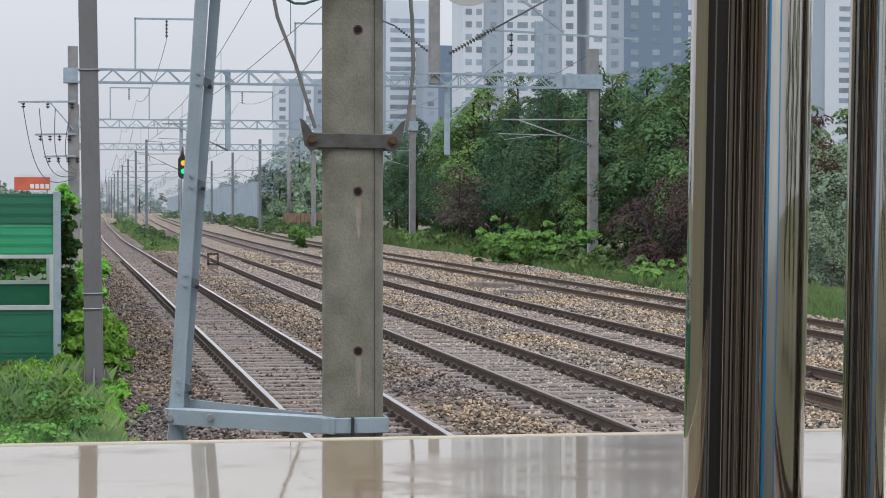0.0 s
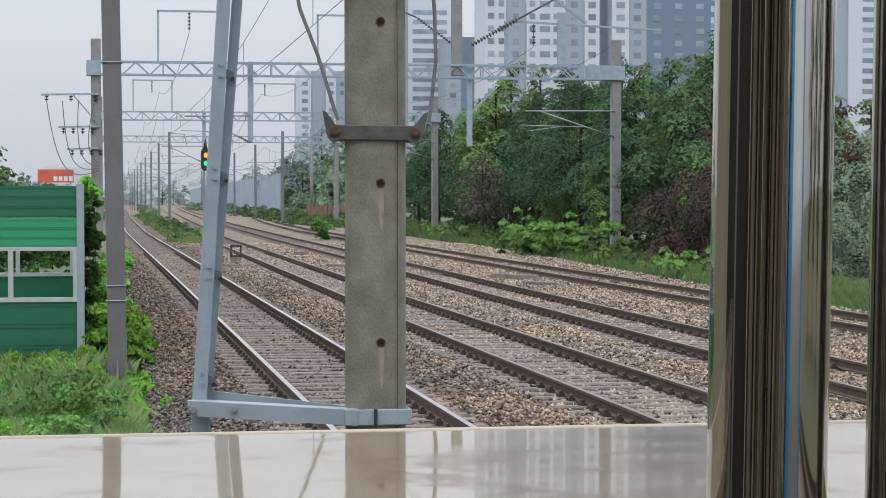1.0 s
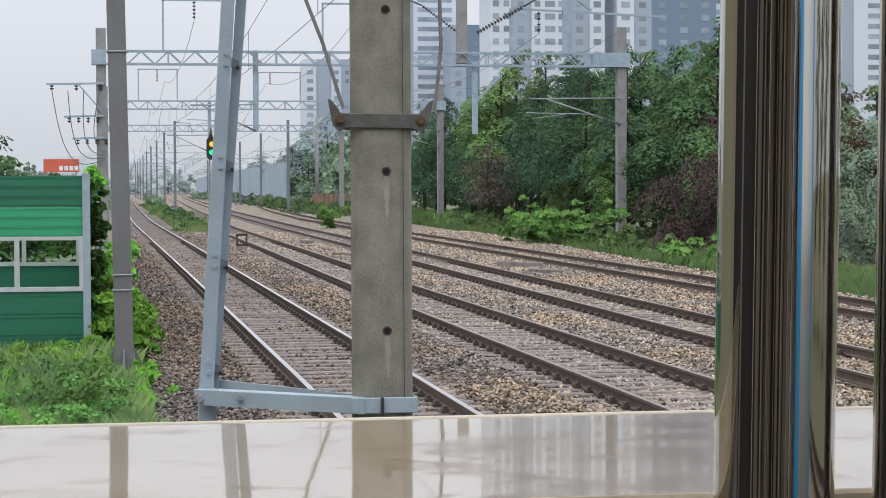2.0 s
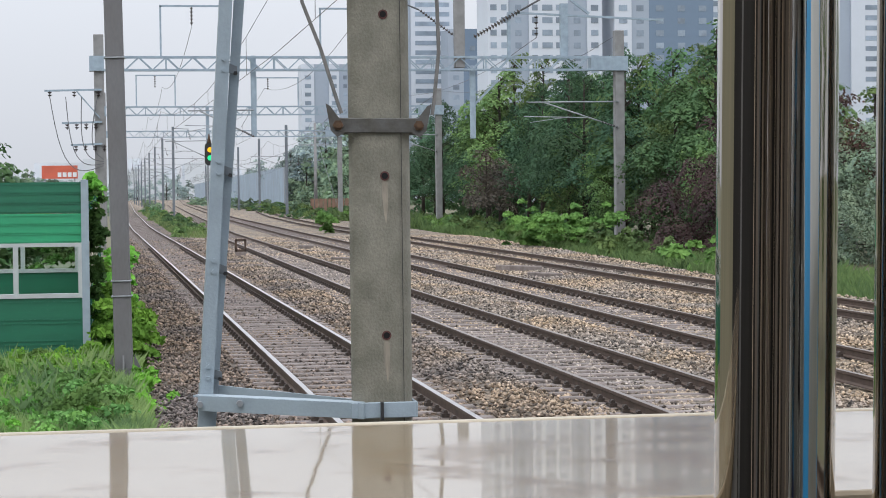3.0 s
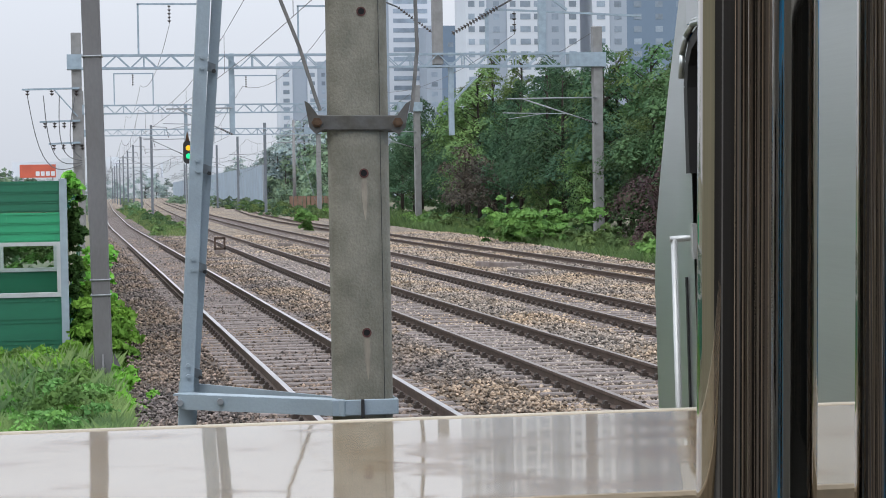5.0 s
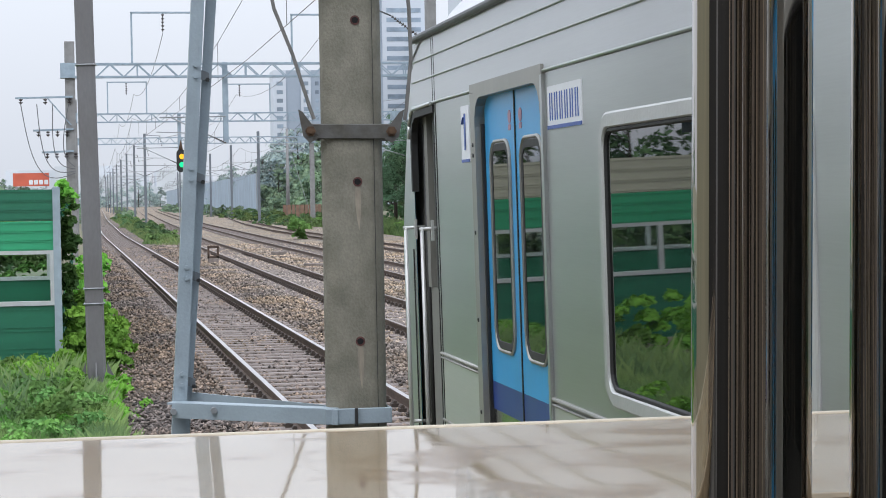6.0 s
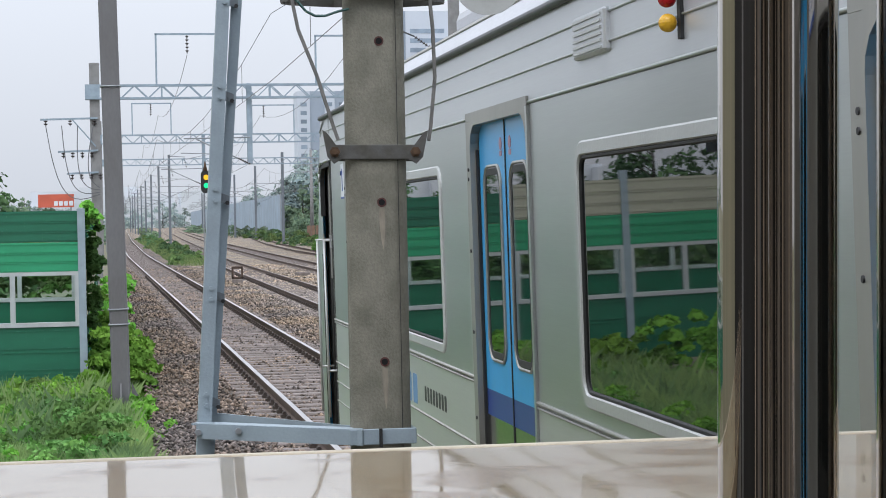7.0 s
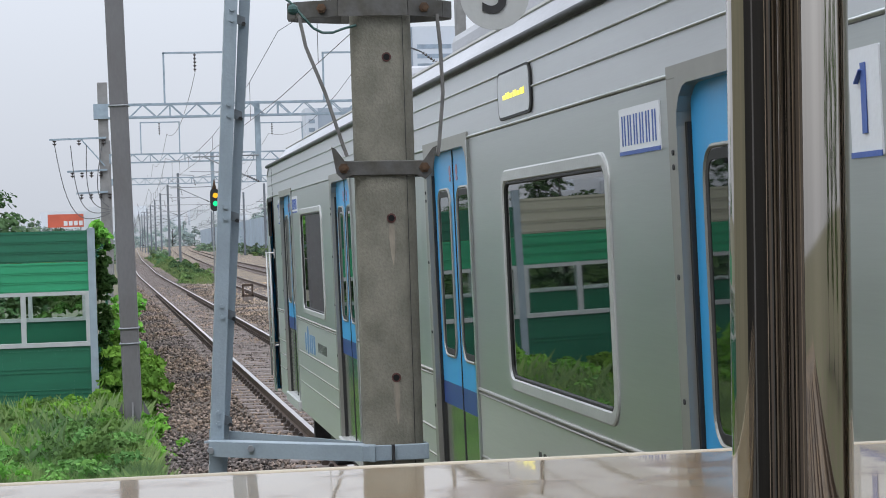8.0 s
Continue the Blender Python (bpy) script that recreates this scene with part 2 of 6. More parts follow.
M["stone"] = stone_material()
M["column_brown"] = material("brown_column_paint", (0.27, 0.225, 0.185), 0.55, scale=3, vary=0.2)
M["lip"] = material("cream_stone_edge", (0.45, 0.40, 0.31), 0.7, scale=9, vary=0.2, fine=80)
M["lip_brown"] = material("brown_stone_edge", (0.28, 0.22, 0.14), 0.7, scale=12, vary=0.4, fine=80)


def ballast_material(name, a, b_, dark, island):
    """Broken stone: every cell a shade of its own, with rusty drifts over metres."""
    m = bpy.data.materials.new(name)
    m.use_nodes = True
    n, l = m.node_tree.nodes, m.node_tree.links
    b = n["Principled BSDF"]
    b.inputs["Roughness"].default_value = 0.9
    tc = n.new("ShaderNodeTexCoord")
    vor = n.new("ShaderNodeTexVoronoi")
    vor.inputs["Scale"].default_value = 17
    l.new(tc.outputs["Object"], vor.inputs[0])
    drift = n.new("ShaderNodeTexNoise")
    drift.inputs["Scale"].default_value, drift.inputs["Detail"].default_value = 0.22, 5
    l.new(tc.outputs["Object"], drift.inputs[0])
    r1 = n.new("ShaderNodeValToRGB")
    r1.color_ramp.elements[0].position, r1.color_ramp.elements[1].position = 0.42, 0.58
    r1.color_ramp.elements[0].color, r1.color_ramp.elements[1].color = (*a, 1), (*b_, 1)
    l.new(drift.outputs[0], r1.inputs[0])
    sep = n.new("ShaderNodeSeparateColor")
    l.new(vor.outputs["Color"], sep.inputs[0])
    src = n.new("ShaderNodeNewGeometry").outputs["Random Per Island"] if island else sep.outputs[0]
    r2 = n.new("ShaderNodeValToRGB")
    r2.color_ramp.elements[0].color, r2.color_ramp.elements[1].color = (dark, dark, dark, 1), (1.75, 1.7, 1.62, 1)
    l.new(src, r2.inputs[0])
    mix = n.new("ShaderNodeMix")
    mix.data_type, mix.blend_type = "RGBA", "MULTIPLY"
    mix.inputs[0].default_value = 1
    l.new(r1.outputs[0], mix.inputs[6])
    l.new(r2.outputs[0], mix.inputs[7])
    rough = n.new("ShaderNodeTexNoise")
    rough.inputs["Scale"].default_value, rough.inputs["Detail"].default_value, rough.inputs["Roughness"].default_value = 0.8, 11, 0.9
    l.new(tc.outputs["Object"], rough.inputs[0])
    r3 = n.new("ShaderNodeValToRGB")
    r3.color_ramp.elements[0].position, r3.color_ramp.elements[1].position = 0.36, 0.64
    r3.color_ramp.elements[0].color, r3.color_ramp.elements[1].color = (0.5, 0.5, 0.5, 1), (1.45, 1.43, 1.4, 1)
    l.new(rough.outputs[0], r3.inputs[0])
    mix2 = n.new("ShaderNodeMix")
    mix2.data_type, mix2.blend_type = "RGBA", "MULTIPLY"
    mix2.inputs[0].default_value = 0.3 if island else 1.0
    l.new(mix.outputs[2], mix2.inputs[6])
    l.new(r3.outputs[0], mix2.inputs[7])
    # the stone round the first track is darker with brake dust
    place = n.new("ShaderNodeSeparateXYZ")
    l.new(tc.outputs["Object"], place.inputs[0])
    wander = n.new("ShaderNodeMath")
    wander.operation = "MULTIPLY_ADD"
    l.new(drift.outputs[0], wander.inputs[0])
    wander.inputs[1].default_value = 3.0
    l.new(place.outputs[0], wander.inputs[2])
    dusty = n.new("ShaderNodeMapRange")
    dusty.inputs["From Min"].default_value, dusty.inputs["From Max"].default_value = 5.2, 8.0
    l.new(wander.outputs[0], dusty.inputs["Value"])
    dust = n.new("ShaderNodeMix")
    dust.data_type = "RGBA"
    l.new(dusty.outputs[0], dust.inputs[0])
    dust.inputs[6].default_value, dust.inputs[7].default_value = (0.74, 0.70, 0.71, 1), (1.32, 1.28, 1.22, 1)
    mix3 = n.new("ShaderNodeMix")
    mix3.data_type, mix3.blend_type = "RGBA", "MULTIPLY"
    mix3.inputs[0].default_value = 1.0
    l.new(mix2.outputs[2], mix3.inputs[6])
    l.new(dust.outputs[2], mix3.inputs[7])
    l.new(mix3.outputs[2], b.inputs["Base Color"])
    bp = n.new("ShaderNodeBump")
    bp.inputs["Strength"].default_value, bp.inputs["Distance"].default_value = 1.0, 0.05
    l.new(vor.outputs["Distance"], bp.inputs["Height"])
    bp.invert = True
    l.new(bp.outputs[0], b.inputs["Normal"])
    return m


M["ballast"] = ballast_material("ballast_bed", (0.135, 0.122, 0.112), (0.17, 0.14, 0.107), 0.3, False)
M["ballast_stone"] = ballast_material("ballast_stones", (0.225, 0.203, 0.19), (0.295, 0.238, 0.182), 0.15, True)
M["earth"] = material("weedy_earth", (0.10, 0.115, 0.05), 0.95, scale=0.5, vary=0.4, fine=8, second=(0.12, 0.095, 0.07), bump=0.5)


# ---- building helpers ----
def box(bm, x0, x1, y0, y1, z0, z1):
    v = [bm.verts.new((x, y, z)) for x in (x0, x1) for y in (y0, y1) for z in (z0, z1)]
    for f in ((0, 1, 3, 2), (4, 6, 7, 5), (0, 4, 5, 1), (2, 3, 7, 6), (0, 2, 6, 4), (1, 5, 7, 3)):
        bm.faces.new([v[i] for i in f])
    return bm


def bevel(bm, width=0.01, segments=2):
    bmesh.ops.bevel(bm, geom=list(bm.edges), offset=width, segments=segments, affect="EDGES", profile=0.5)
    return bm


def bar(bm, p, q, r, r2=None, sides=8, cap=True):
    """A round bar from p to q."""
    p, q = Vector(p), Vector(q)
    r2 = r if r2 is None else r2
    turn = (q - p).to_track_quat("Z", "Y").to_matrix()
    rings = []
    for c, rad in ((p, r), (q, r2)):
        rings.append([bm.verts.new(c + turn @ Vector((rad * math.cos(2 * math.pi * k / sides), rad * math.sin(2 * math.pi * k / sides), 0))) for k in range(sides)])
    for k in range(sides):
        f = bm.faces.new((rings[0][k], rings[0][(k + 1) % sides], rings[1][(k + 1) % sides], rings[1][k]))
        f.smooth = sides > 6
    if cap:
        bm.faces.new(rings[0][::-1])
        bm.faces.new(rings[1])
    return bm


def beam(bm, p, q, w, d):
    """A square bar from p to q, w wide and d deep."""
    p, q = Vector(p), Vector(q)
    turn = (q - p).to_track_quat("Z", "Y").to_matrix()
    ring = [[bm.verts.new(c + turn @ Vector((sx * w / 2, sy * d / 2, 0))) for sx, sy in ((-1, -1), (1, -1), (1, 1), (-1, 1))] for c in (p, q)]
    for k in range(4):
        bm.faces.new((ring[0][k], ring[0][(k + 1) % 4], ring[1][(k + 1) % 4], ring[1][k]))
    bm.faces.new(ring[0][::-1])
    bm.faces.new(ring[1])
    return bm


def mesh_of(name, bm, mat):
    me = bpy.data.meshes.new(name)
    bmesh.ops.recalc_face_normals(bm, faces=list(bm.faces))
    bm.to_mesh(me)
    bm.free()
    for one in (mat if isinstance(mat, (list, tuple)) else [mat]):
        me.materials.append(one)
    return me


def part(name, bm, mat, parent=None, label="", m=None):
    ob = new(name, mesh_of(name, bm, mat))
    ob.parent = parent
    if m is not None:
        ob.matrix_basis = m
    if label:
        tagged(ob, label)
    return ob


def thing(name, label, category, m=None, group="", kind=""):
    ob = new(name)
    ob.empty_display_size = 0.2
    if m is not None:
        ob.matrix_basis = m
    return tagged(ob, label, category, group, kind)


def solid(name, bm, mat, label, category="", group="", kind="", m=None):
    ob = part(name, bm, mat, None, "", m)
    return tagged(ob, label, category, group, kind)


def from_arrays(name, verts, faces, mat):
    me = bpy.data.meshes.new(name)
    verts, faces = np.asarray(verts, np.float32), np.asarray(faces, np.int32)
    me.vertices.add(len(verts))
    me.vertices.foreach_set("co", verts.ravel())
    k = faces.shape[1]
    me.loops.add(faces.size)
    me.loops.foreach_set("vertex_index", faces.ravel())
    me.polygons.add(len(faces))
    me.polygons.foreach_set("loop_start", np.arange(0, faces.size, k, dtype=np.int32))
    me.update(calc_edges=True)
    me.validate()
    me.materials.append(mat)
    return me


rng = np.random.default_rng(7)


def smooth_line(points, y):
    p = np.array(points)
    return float(np.interp(y, p[:, 0], p[:, 1]))


# ---- ground, ballast and tracks ----
TRACKS = [
    [(-60, 3.14), (25, 3.14), (62, 2.95), (142, 2.42), (165, 2.35), (300, 2.9), (770, 6.8), (1300, 14)],
    [(-60, 6.8), (50, 6.78), (85, 6.98), (134, 7.15), (199, 8.5), (300, 10.5), (570, 16.5), (1300, 36)],
    [(-60, 10.3), (34, 10.42), (74, 10.95), (131, 11.4), (222, 12.7), (300, 14.5), (570, 21), (1300, 44)],
    [(-60, 15.2), (50, 15.3), (105, 15.8), (169, 16.4), (228, 18.4), (300, 22), (400, 29)],
]
RIGHT_EDGE = [(-60, 17.4), (50, 17.6), (90, 20.0), (143, 22.5), (220, 23.5), (570, 25.5), (1300, 50)]
LEFT_EDGE = [(-60, 1.0), (20, 0.5), (30, 0.55), (60, 0.6), (150, 0.0), (300, 0.4), (1300, 9)]
BED = -0.19

bm = bmesh.new()
xs = [-900, -200, -60, -20, -8, -4, -1, 0.4, 19, 24, 30, 60, 200, 900]
ys = [-200, -60, 0, 15, 25, 35, 60, 100, 200, 400, 900, 2500]
grid = [[bm.verts.new((x, y, -0.42)) for y in ys] for x in xs]
for i in range(len(xs) - 1):
    for j in range(len(ys) - 1):
        bm.faces.new((grid[i][j], grid[i + 1][j], grid[i + 1][j + 1], grid[i][j + 1]))
solid("ground", bm, M["earth"], "weedy brown and green earth beside the railway", "ground", kind="structure")

ys = np.concatenate([np.arange(-40, 90, 1.0), np.arange(90, 300, 5.0), np.arange(300, 1201, 40.0)])
verts, across = [], 37
for y in ys:
    a, b = smooth_line(LEFT_EDGE, y), smooth_line(RIGHT_EDGE, y)
    for k in range(across):
        x = a + (b - a) * k / (across - 1)
        lift = 0.035 * noise.noise((x * 0.9, y * 0.5, 0)) + 0.02 * noise.noise((x * 2.1, y * 2.1, 5))
        edge = -0.22 if k in (0, across - 1) else 0.0
        verts.append((x, y, BED + lift + edge))
idx = np.arange(len(verts)).reshape(len(ys), across)
faces = np.stack([idx[:-1, :-1], idx[:-1, 1:], idx[1:, 1:], idx[1:, :-1]], -1).reshape(-1, 4)
bed = new("ballast_bed", from_arrays("ballast_bed", verts, faces, M["ballast"]))
tagged(bed, "grey-brown crushed stone ballast under the railway tracks", "ballast", kind="structure")
for p in bed.data.polygons:
    p.use_smooth = True


def stones(count):
    """Loose ballast stones, thinning out with the distance."""
    y = 17 + 105 * rng.random(count) ** 2.1
    a = np.interp(y, *np.array(LEFT_EDGE).T)
    b = np.interp(y, *np.array(RIGHT_EDGE).T)
    x = a + (b - a) * rng.random(count)
    z = np.full(count, BED + 0.012)
    keep = np.ones(count, bool)
    for line in TRACKS[:3]:
        d = np.abs(x - np.interp(y, *np.array(line).T))
        near = d < 1.22
        keep &= ~(near & (rng.random(count) < 0.15))
        z[near] -= 0.012
        keep &= ~((d > 0.66) & (d < 0.84))
        heap = np.exp(-((d - 1.75) / 0.35) ** 2)
        z += 0.03 * heap
    x, y, z = x[keep], y[keep], z[keep]
    n = len(x)
    r = rng.uniform(0.018, 0.039, n) * (1 + 0.010 * (y - 17))
    base = np.array([(1, 0, 0), (0, 1, 0), (-1, 0, 0), (0, -1, 0), (0, 0, 0.8), (0, 0, -0.6)], float)
    v = base[None] * (r[:, None, None] * rng.uniform(0.6, 1.35, (n, 6, 1)))
    ang = rng.uniform(0, 6.28, n)
    c, s = np.cos(ang)[:, None], np.sin(ang)[:, None]
    v = np.stack([v[..., 0] * c - v[..., 1] * s, v[..., 0] * s + v[..., 1] * c, v[..., 2]], -1)
    v += rng.normal(0, 0.006, v.shape)
    v += np.stack([x, y, z + rng.uniform(-0.008, 0.018, n)], -1)[:, None]
    f = np.array([(0, 1, 4), (1, 2, 4), (2, 3, 4), (3, 0, 4), (1, 0, 5), (2, 1, 5), (3, 2, 5), (0, 3, 5)])
    f = (np.arange(n)[:, None, None] * 6 + f[None]).reshape(-1, 3)
    return from_arrays("ballast_stones", v.reshape(-1, 3), f, M["ballast_stone"])


tagged(new("ballast_stones", stones(135000)), "loose angular grey and rust-brown ballast stones", "stones", kind="stuff")

M["head_dull"] = material("worn_rail_head", (0.20, 0.165, 0.145), 0.45, 0.6, scale=3, vary=0.2)
PROFILE = [(-0.035, 0), (0.035, 0), (0.036, -0.035), (0.011, -0.05), (0.010, -0.125), (0.07, -0.14), (0.07, -0.155), (-0.07, -0.155), (-0.07, -0.14), (-0.010, -0.125), (-0.011, -0.05), (-0.036, -0.035)]


def rail(parent, line, side, head):
    bm = bmesh.new()
    ys = [y for y in list(np.arange(-30, 100, 4.0)) + list(np.arange(100, 300, 10.0)) + list(np.arange(300, 1201, 50.0)) if y <= line[-1][0]]
    rings = []
    for y in ys:
        x = smooth_line(line, y) + side * 0.7525
        rings.append([bm.verts.new((x + px, y, pz)) for px, pz in PROFILE])
    k = len(PROFILE)
    for a, b in zip(rings, rings[1:]):
        for i in range(k):
            f = bm.faces.new((a[i], a[(i + 1) % k], b[(i + 1) % k], b[i]))
            f.material_index = 1 if i == 0 else 0
    bm.faces.new(rings[0])
    return part("rail", bm, [M["rail"], head], parent)


def sleeper_mesh():
    bm = bmesh.new()
    box(bm, -1.22, 1.22, -0.11, 0.11, -0.32, -0.158)
    bmesh.ops.bevel(bm, geom=list(bm.edges), offset=0.02, segments=1, affect="EDGES")
    return mesh_of("sleeper", bm, M["sleeper"])


def clip_mesh():
    """The four spring clips and their pads of one sleeper."""
    bm = bmesh.new()
    for s in (-0.7525, 0.7525):
        for o in (-0.105, 0.105):
            box(bm, s + o - 0.045, s + o + 0.045, -0.06, 0.06, -0.16, -0.115)
            bar(bm, (s + o, -0.05, -0.10), (s + o, 0.05, -0.10), 0.028, sides=6)
    return mesh_of("rail_clips", bm, M["clip"])


SLEEPER, CLIPS = sleeper_mesh(), clip_mesh()
for i, line in enumerate(TRACKS):
    label = ("concrete-sleepered railway track with bright polished rail heads" if i == 0 else "concrete-sleepered railway track with brown worn rails")
    track = thing("railway_track", label, "railway track", group="parallel railway tracks", kind="structure")
    for side in (-1, 1):
        rail(track, line, side, M["head"] if i == 0 else M["head_dull"])
    if i < 3:
        near, far = (17, 100) if i < 2 else (30, 70)
        y = near
        while y < far:
            for nm, me in (("sleeper", SLEEPER), ("rail_clips", CLIPS)):
                ob = new(nm, me)
                ob.parent = track
                ob.matrix_basis = pose(smooth_line(line, y), y, 0 if nm == "rail_clips" else random.uniform(-0.012, 0.004), 0, 0, random.uniform(-0.6, 0.6))
            y += 0.62
    # sleepers farther down the line
    if i < 3:
        bm = bmesh.new()
        y = far
        while y < 240:
            x = smooth_line(line, y)
            box(bm, x - 1.22, x + 1.22, y - 0.11, y + 0.11, -0.3, -0.150)
            y += 0.62
        tagged(part("far_sleepers", bm, M["sleeper"], track), kind="stuff")

# platform and parapet on the camera's side, with unseen walls and canopy added
bm = box(bmesh.new(), -4.2, 1.36, -24, 1.5, -0.4, 1.15)
solid("platform_floor", bm, M["asphalt"], "grey paved station platform floor", "platform", kind="structure")
bm = box(bmesh.new(), -4.2, 0.92, 1.14, 1.46, 1.15, 2.22)
solid("parapet_wall", bm, M["concrete_grey"], "rendered parapet wall at the platform's end", "wall", kind="structure")
bm = bevel(box(bmesh.new(), -4.2, 0.95, 1.087, 1.495, 2.22, 2.26), 0.006, 2)
solid("coping_stone", bm, M["stone"], "wet polished pale granite coping with brown stains on the parapet", "coping", kind="structure")
# unseen wall panels in uneven tones, added to streak the posts' reflections
M["wall_cream"] = material("cream_wall_panel", (0.72, 0.60, 0.46), 0.6, scale=2, vary=0.12)
M["wall_brown"] = material("brown_wall_panel", (0.30, 0.25, 0.21), 0.55, scale=2, vary=0.2)
M["wall_dark"] = material("dark_reflected_panel", (0.03, 0.028, 0.026), 0.5, scale=2, vary=0.2)
tones = (("wall_brown", 0.9), ("wall_cream", 0.22), ("wall_brown", 0.6), ("wall_dark", 0.8), ("wall_cream", 0.14), ("wall_dark", 0.4), ("wall_brown", 0.5), ("concrete_grey", 0.35),
         ("wall_dark", 0.5), ("wall_cream", 0.3), ("wall_brown", 0.35), ("wall_dark", 0.25))
# unseen olive wall, added for the pale band in the post's reflection
M["wall_olive"] = material("olive_cream_added_wall", (0.36, 0.34, 0.235), 0.7, scale=1.5, vary=0.12)
solid("wall_west", box(bmesh.new(), -4.4, -4.2, 2.45, 8.4, -0.42, 4.9), M["wall_olive"], "olive-cream wall added out of view beyond the platform end for reflections", "wall", kind="structure")
for y0, y1, key in ((1.0, 2.446, "wall_dark"), (0.72, 0.996, "concrete_grey"), (-0.596, 0.716, "wall_dark")):
    solid("wall_west", box(bmesh.new(), -4.4, -4.2, y0, y1, -0.42, 4.3), M[key], "plain panel added out of view behind the platform for reflections", "wall", group="panels of the back wall", kind="structure")
y, k = -0.6, 3
while y > -5.0:
    key, w = tones[k % len(tones)]
    solid("wall_west", box(bmesh.new(), -4.4, -4.2, y - w + 0.004, y, -0.4, 4.3), M[key], "plain panel added out of view behind the platform for reflections", "wall", group="panels of the back wall", kind="structure")
    y, k = y - w, k + 1
x, k = -4.2, 0
while x < 1.15:
    key, w = tones[k % len(tones)]
    w = min(w * 0.75, 1.2 - x)
    solid("wall_south", box(bmesh.new(), x, x + w - 0.004, -5.4, -5.2, -0.4, 4.3), M[key], "plain panel added out of view across the platform for reflections", "wall", group="panels of the back wall", kind="structure")
    x, k = x + w, k + 1
for y0, y1, nm in ((1.487, 1.4985, "far"), (1.0835, 1.092, "near")):
    bm = bevel(box(bmesh.new(), -4.2, 0.952, y0, y1, 2.235, 2.2608), 0.002, 1)
    solid("coping_trim", bm, M["lip"] if nm == "far" else M["lip_brown"], "unpolished cream edge of the coping stone" if nm == "far" else "brown-stained edge of the coping stone", "coping edge", kind="structure")
# unseen canopy slab, added to keep sky out of the posts' reflections
bm = box(bmesh.new(), -4.4, 1.2, -5.4, -2.7, 4.3, 4.45)
solid("ceiling", bm, M["roof_dark"], "dark canopy slab added out of view over the platform", "canopy", kind="structure")
M["lamp_glow"] = material("warm_lamp", (0.9, 0.8, 0.6), 0.4, emit=((1.0, 0.82, 0.5), 9.0))
lamp = thing("ceiling_lamp", "warm lit strip lamp under the platform canopy", "lamp", pose(-0.25, -3.5, 4.22), group="canopy lamps")
part("housing", bevel(box(bmesh.new(), -0.09, 0.09, -0.6, 0.6, 0.0, 0.08), 0.01, 1), M["alu"], lamp)
part("tube_lamp", box(bmesh.new(), -0.05, 0.05, -0.55, 0.55, -0.03, 0.0), M["lamp_glow"], lamp)
# a second lamp, out of view, is added to brighten the panels
for x, y in ((-1.9, -3.6),):
    copy_thing(lamp, pose(x, y, 4.22))


# unseen columns, added so that the steel posts reflect vertical streaks
for x, y in ((-2.6, -3.4), (-1.1, -3.9), (0.7, -3.3)):
    bm = bevel(box(bmesh.new(), x - 0.14, x + 0.14, y - 0.14, y + 0.14, 1.15, 4.3), 0.02, 1)
    solid("canopy_column", bm, M["column_brown"], "plain brown column added out of view for the posts' reflections", "column", group="canopy columns", kind="structure")


def steel_post(x, y, r, lean, label):
    bm = bmesh.new()
    bar(bm, (0, 0, 0), (0, 0, 3.15), r, sides=64, cap=False)
    bar(bm, (0, 0, 3.15), (0, 0, 3.155), r * 0.99, sides=32)
    return solid("stainless_post", bm, M["tube"], label, "post", group="stainless railing posts", m=pose(x, y, 1.15, 0, lean, 0))


steel_post(0.303, 0.962, 0.0295, 0.9, "thick polished stainless steel tube standing on the platform")
steel_post(0.360, 0.949, 0.0105, 0.9, "thin polished stainless steel tube standing on the platform")


NEAR = Matrix.Translation((0, 0, EYE)) @ Matrix.Diagonal((0.823, 0.823, 0.823, 1)) @ Matrix.Translation((0, 0, -EYE))


def nearer(ob):
    """The pole group was drawn up at 8 m; it stands at 6.6 m."""
    ob.matrix_basis = NEAR @ ob.matrix_basis
    return ob


# ---- concrete pole with its brackets, and the blue-grey strut beside it ----
def eight_sided(bm, w, z0, z1, c=0.22, lean=0.0):
    """A pole of square section with rounded corners."""
    pts = []
    for k in range(24):
        a = 2 * math.pi * k / 24
        x, y = math.cos(a), math.sin(a)
        n = (abs(x) ** 4.5 + abs(y) ** 4.5) ** (-1 / 4.5)
        pts.append((x * n * w / 2, y * n * w / 2))
    rows = [[bm.verts.new((x, y, z)) for x, y in pts] for z in np.linspace(z0, z1, 12)]
    for a, b in zip(rows, rows[1:]):
        for k in range(24):
            bm.faces.new((a[k], a[(k + 1) % 24], b[(k + 1) % 24], b[k])).smooth = True
    bm.faces.new(rows[-1])
    bm.faces.new(rows[0][::-1])
    return bm


M["drip"] = material("lime_drip", (0.30, 0.265, 0.215), 0.9, scale=30, vary=0.35, fine=120, stretch=(1, 1, 0.2), second=(0.21, 0.19, 0.155))


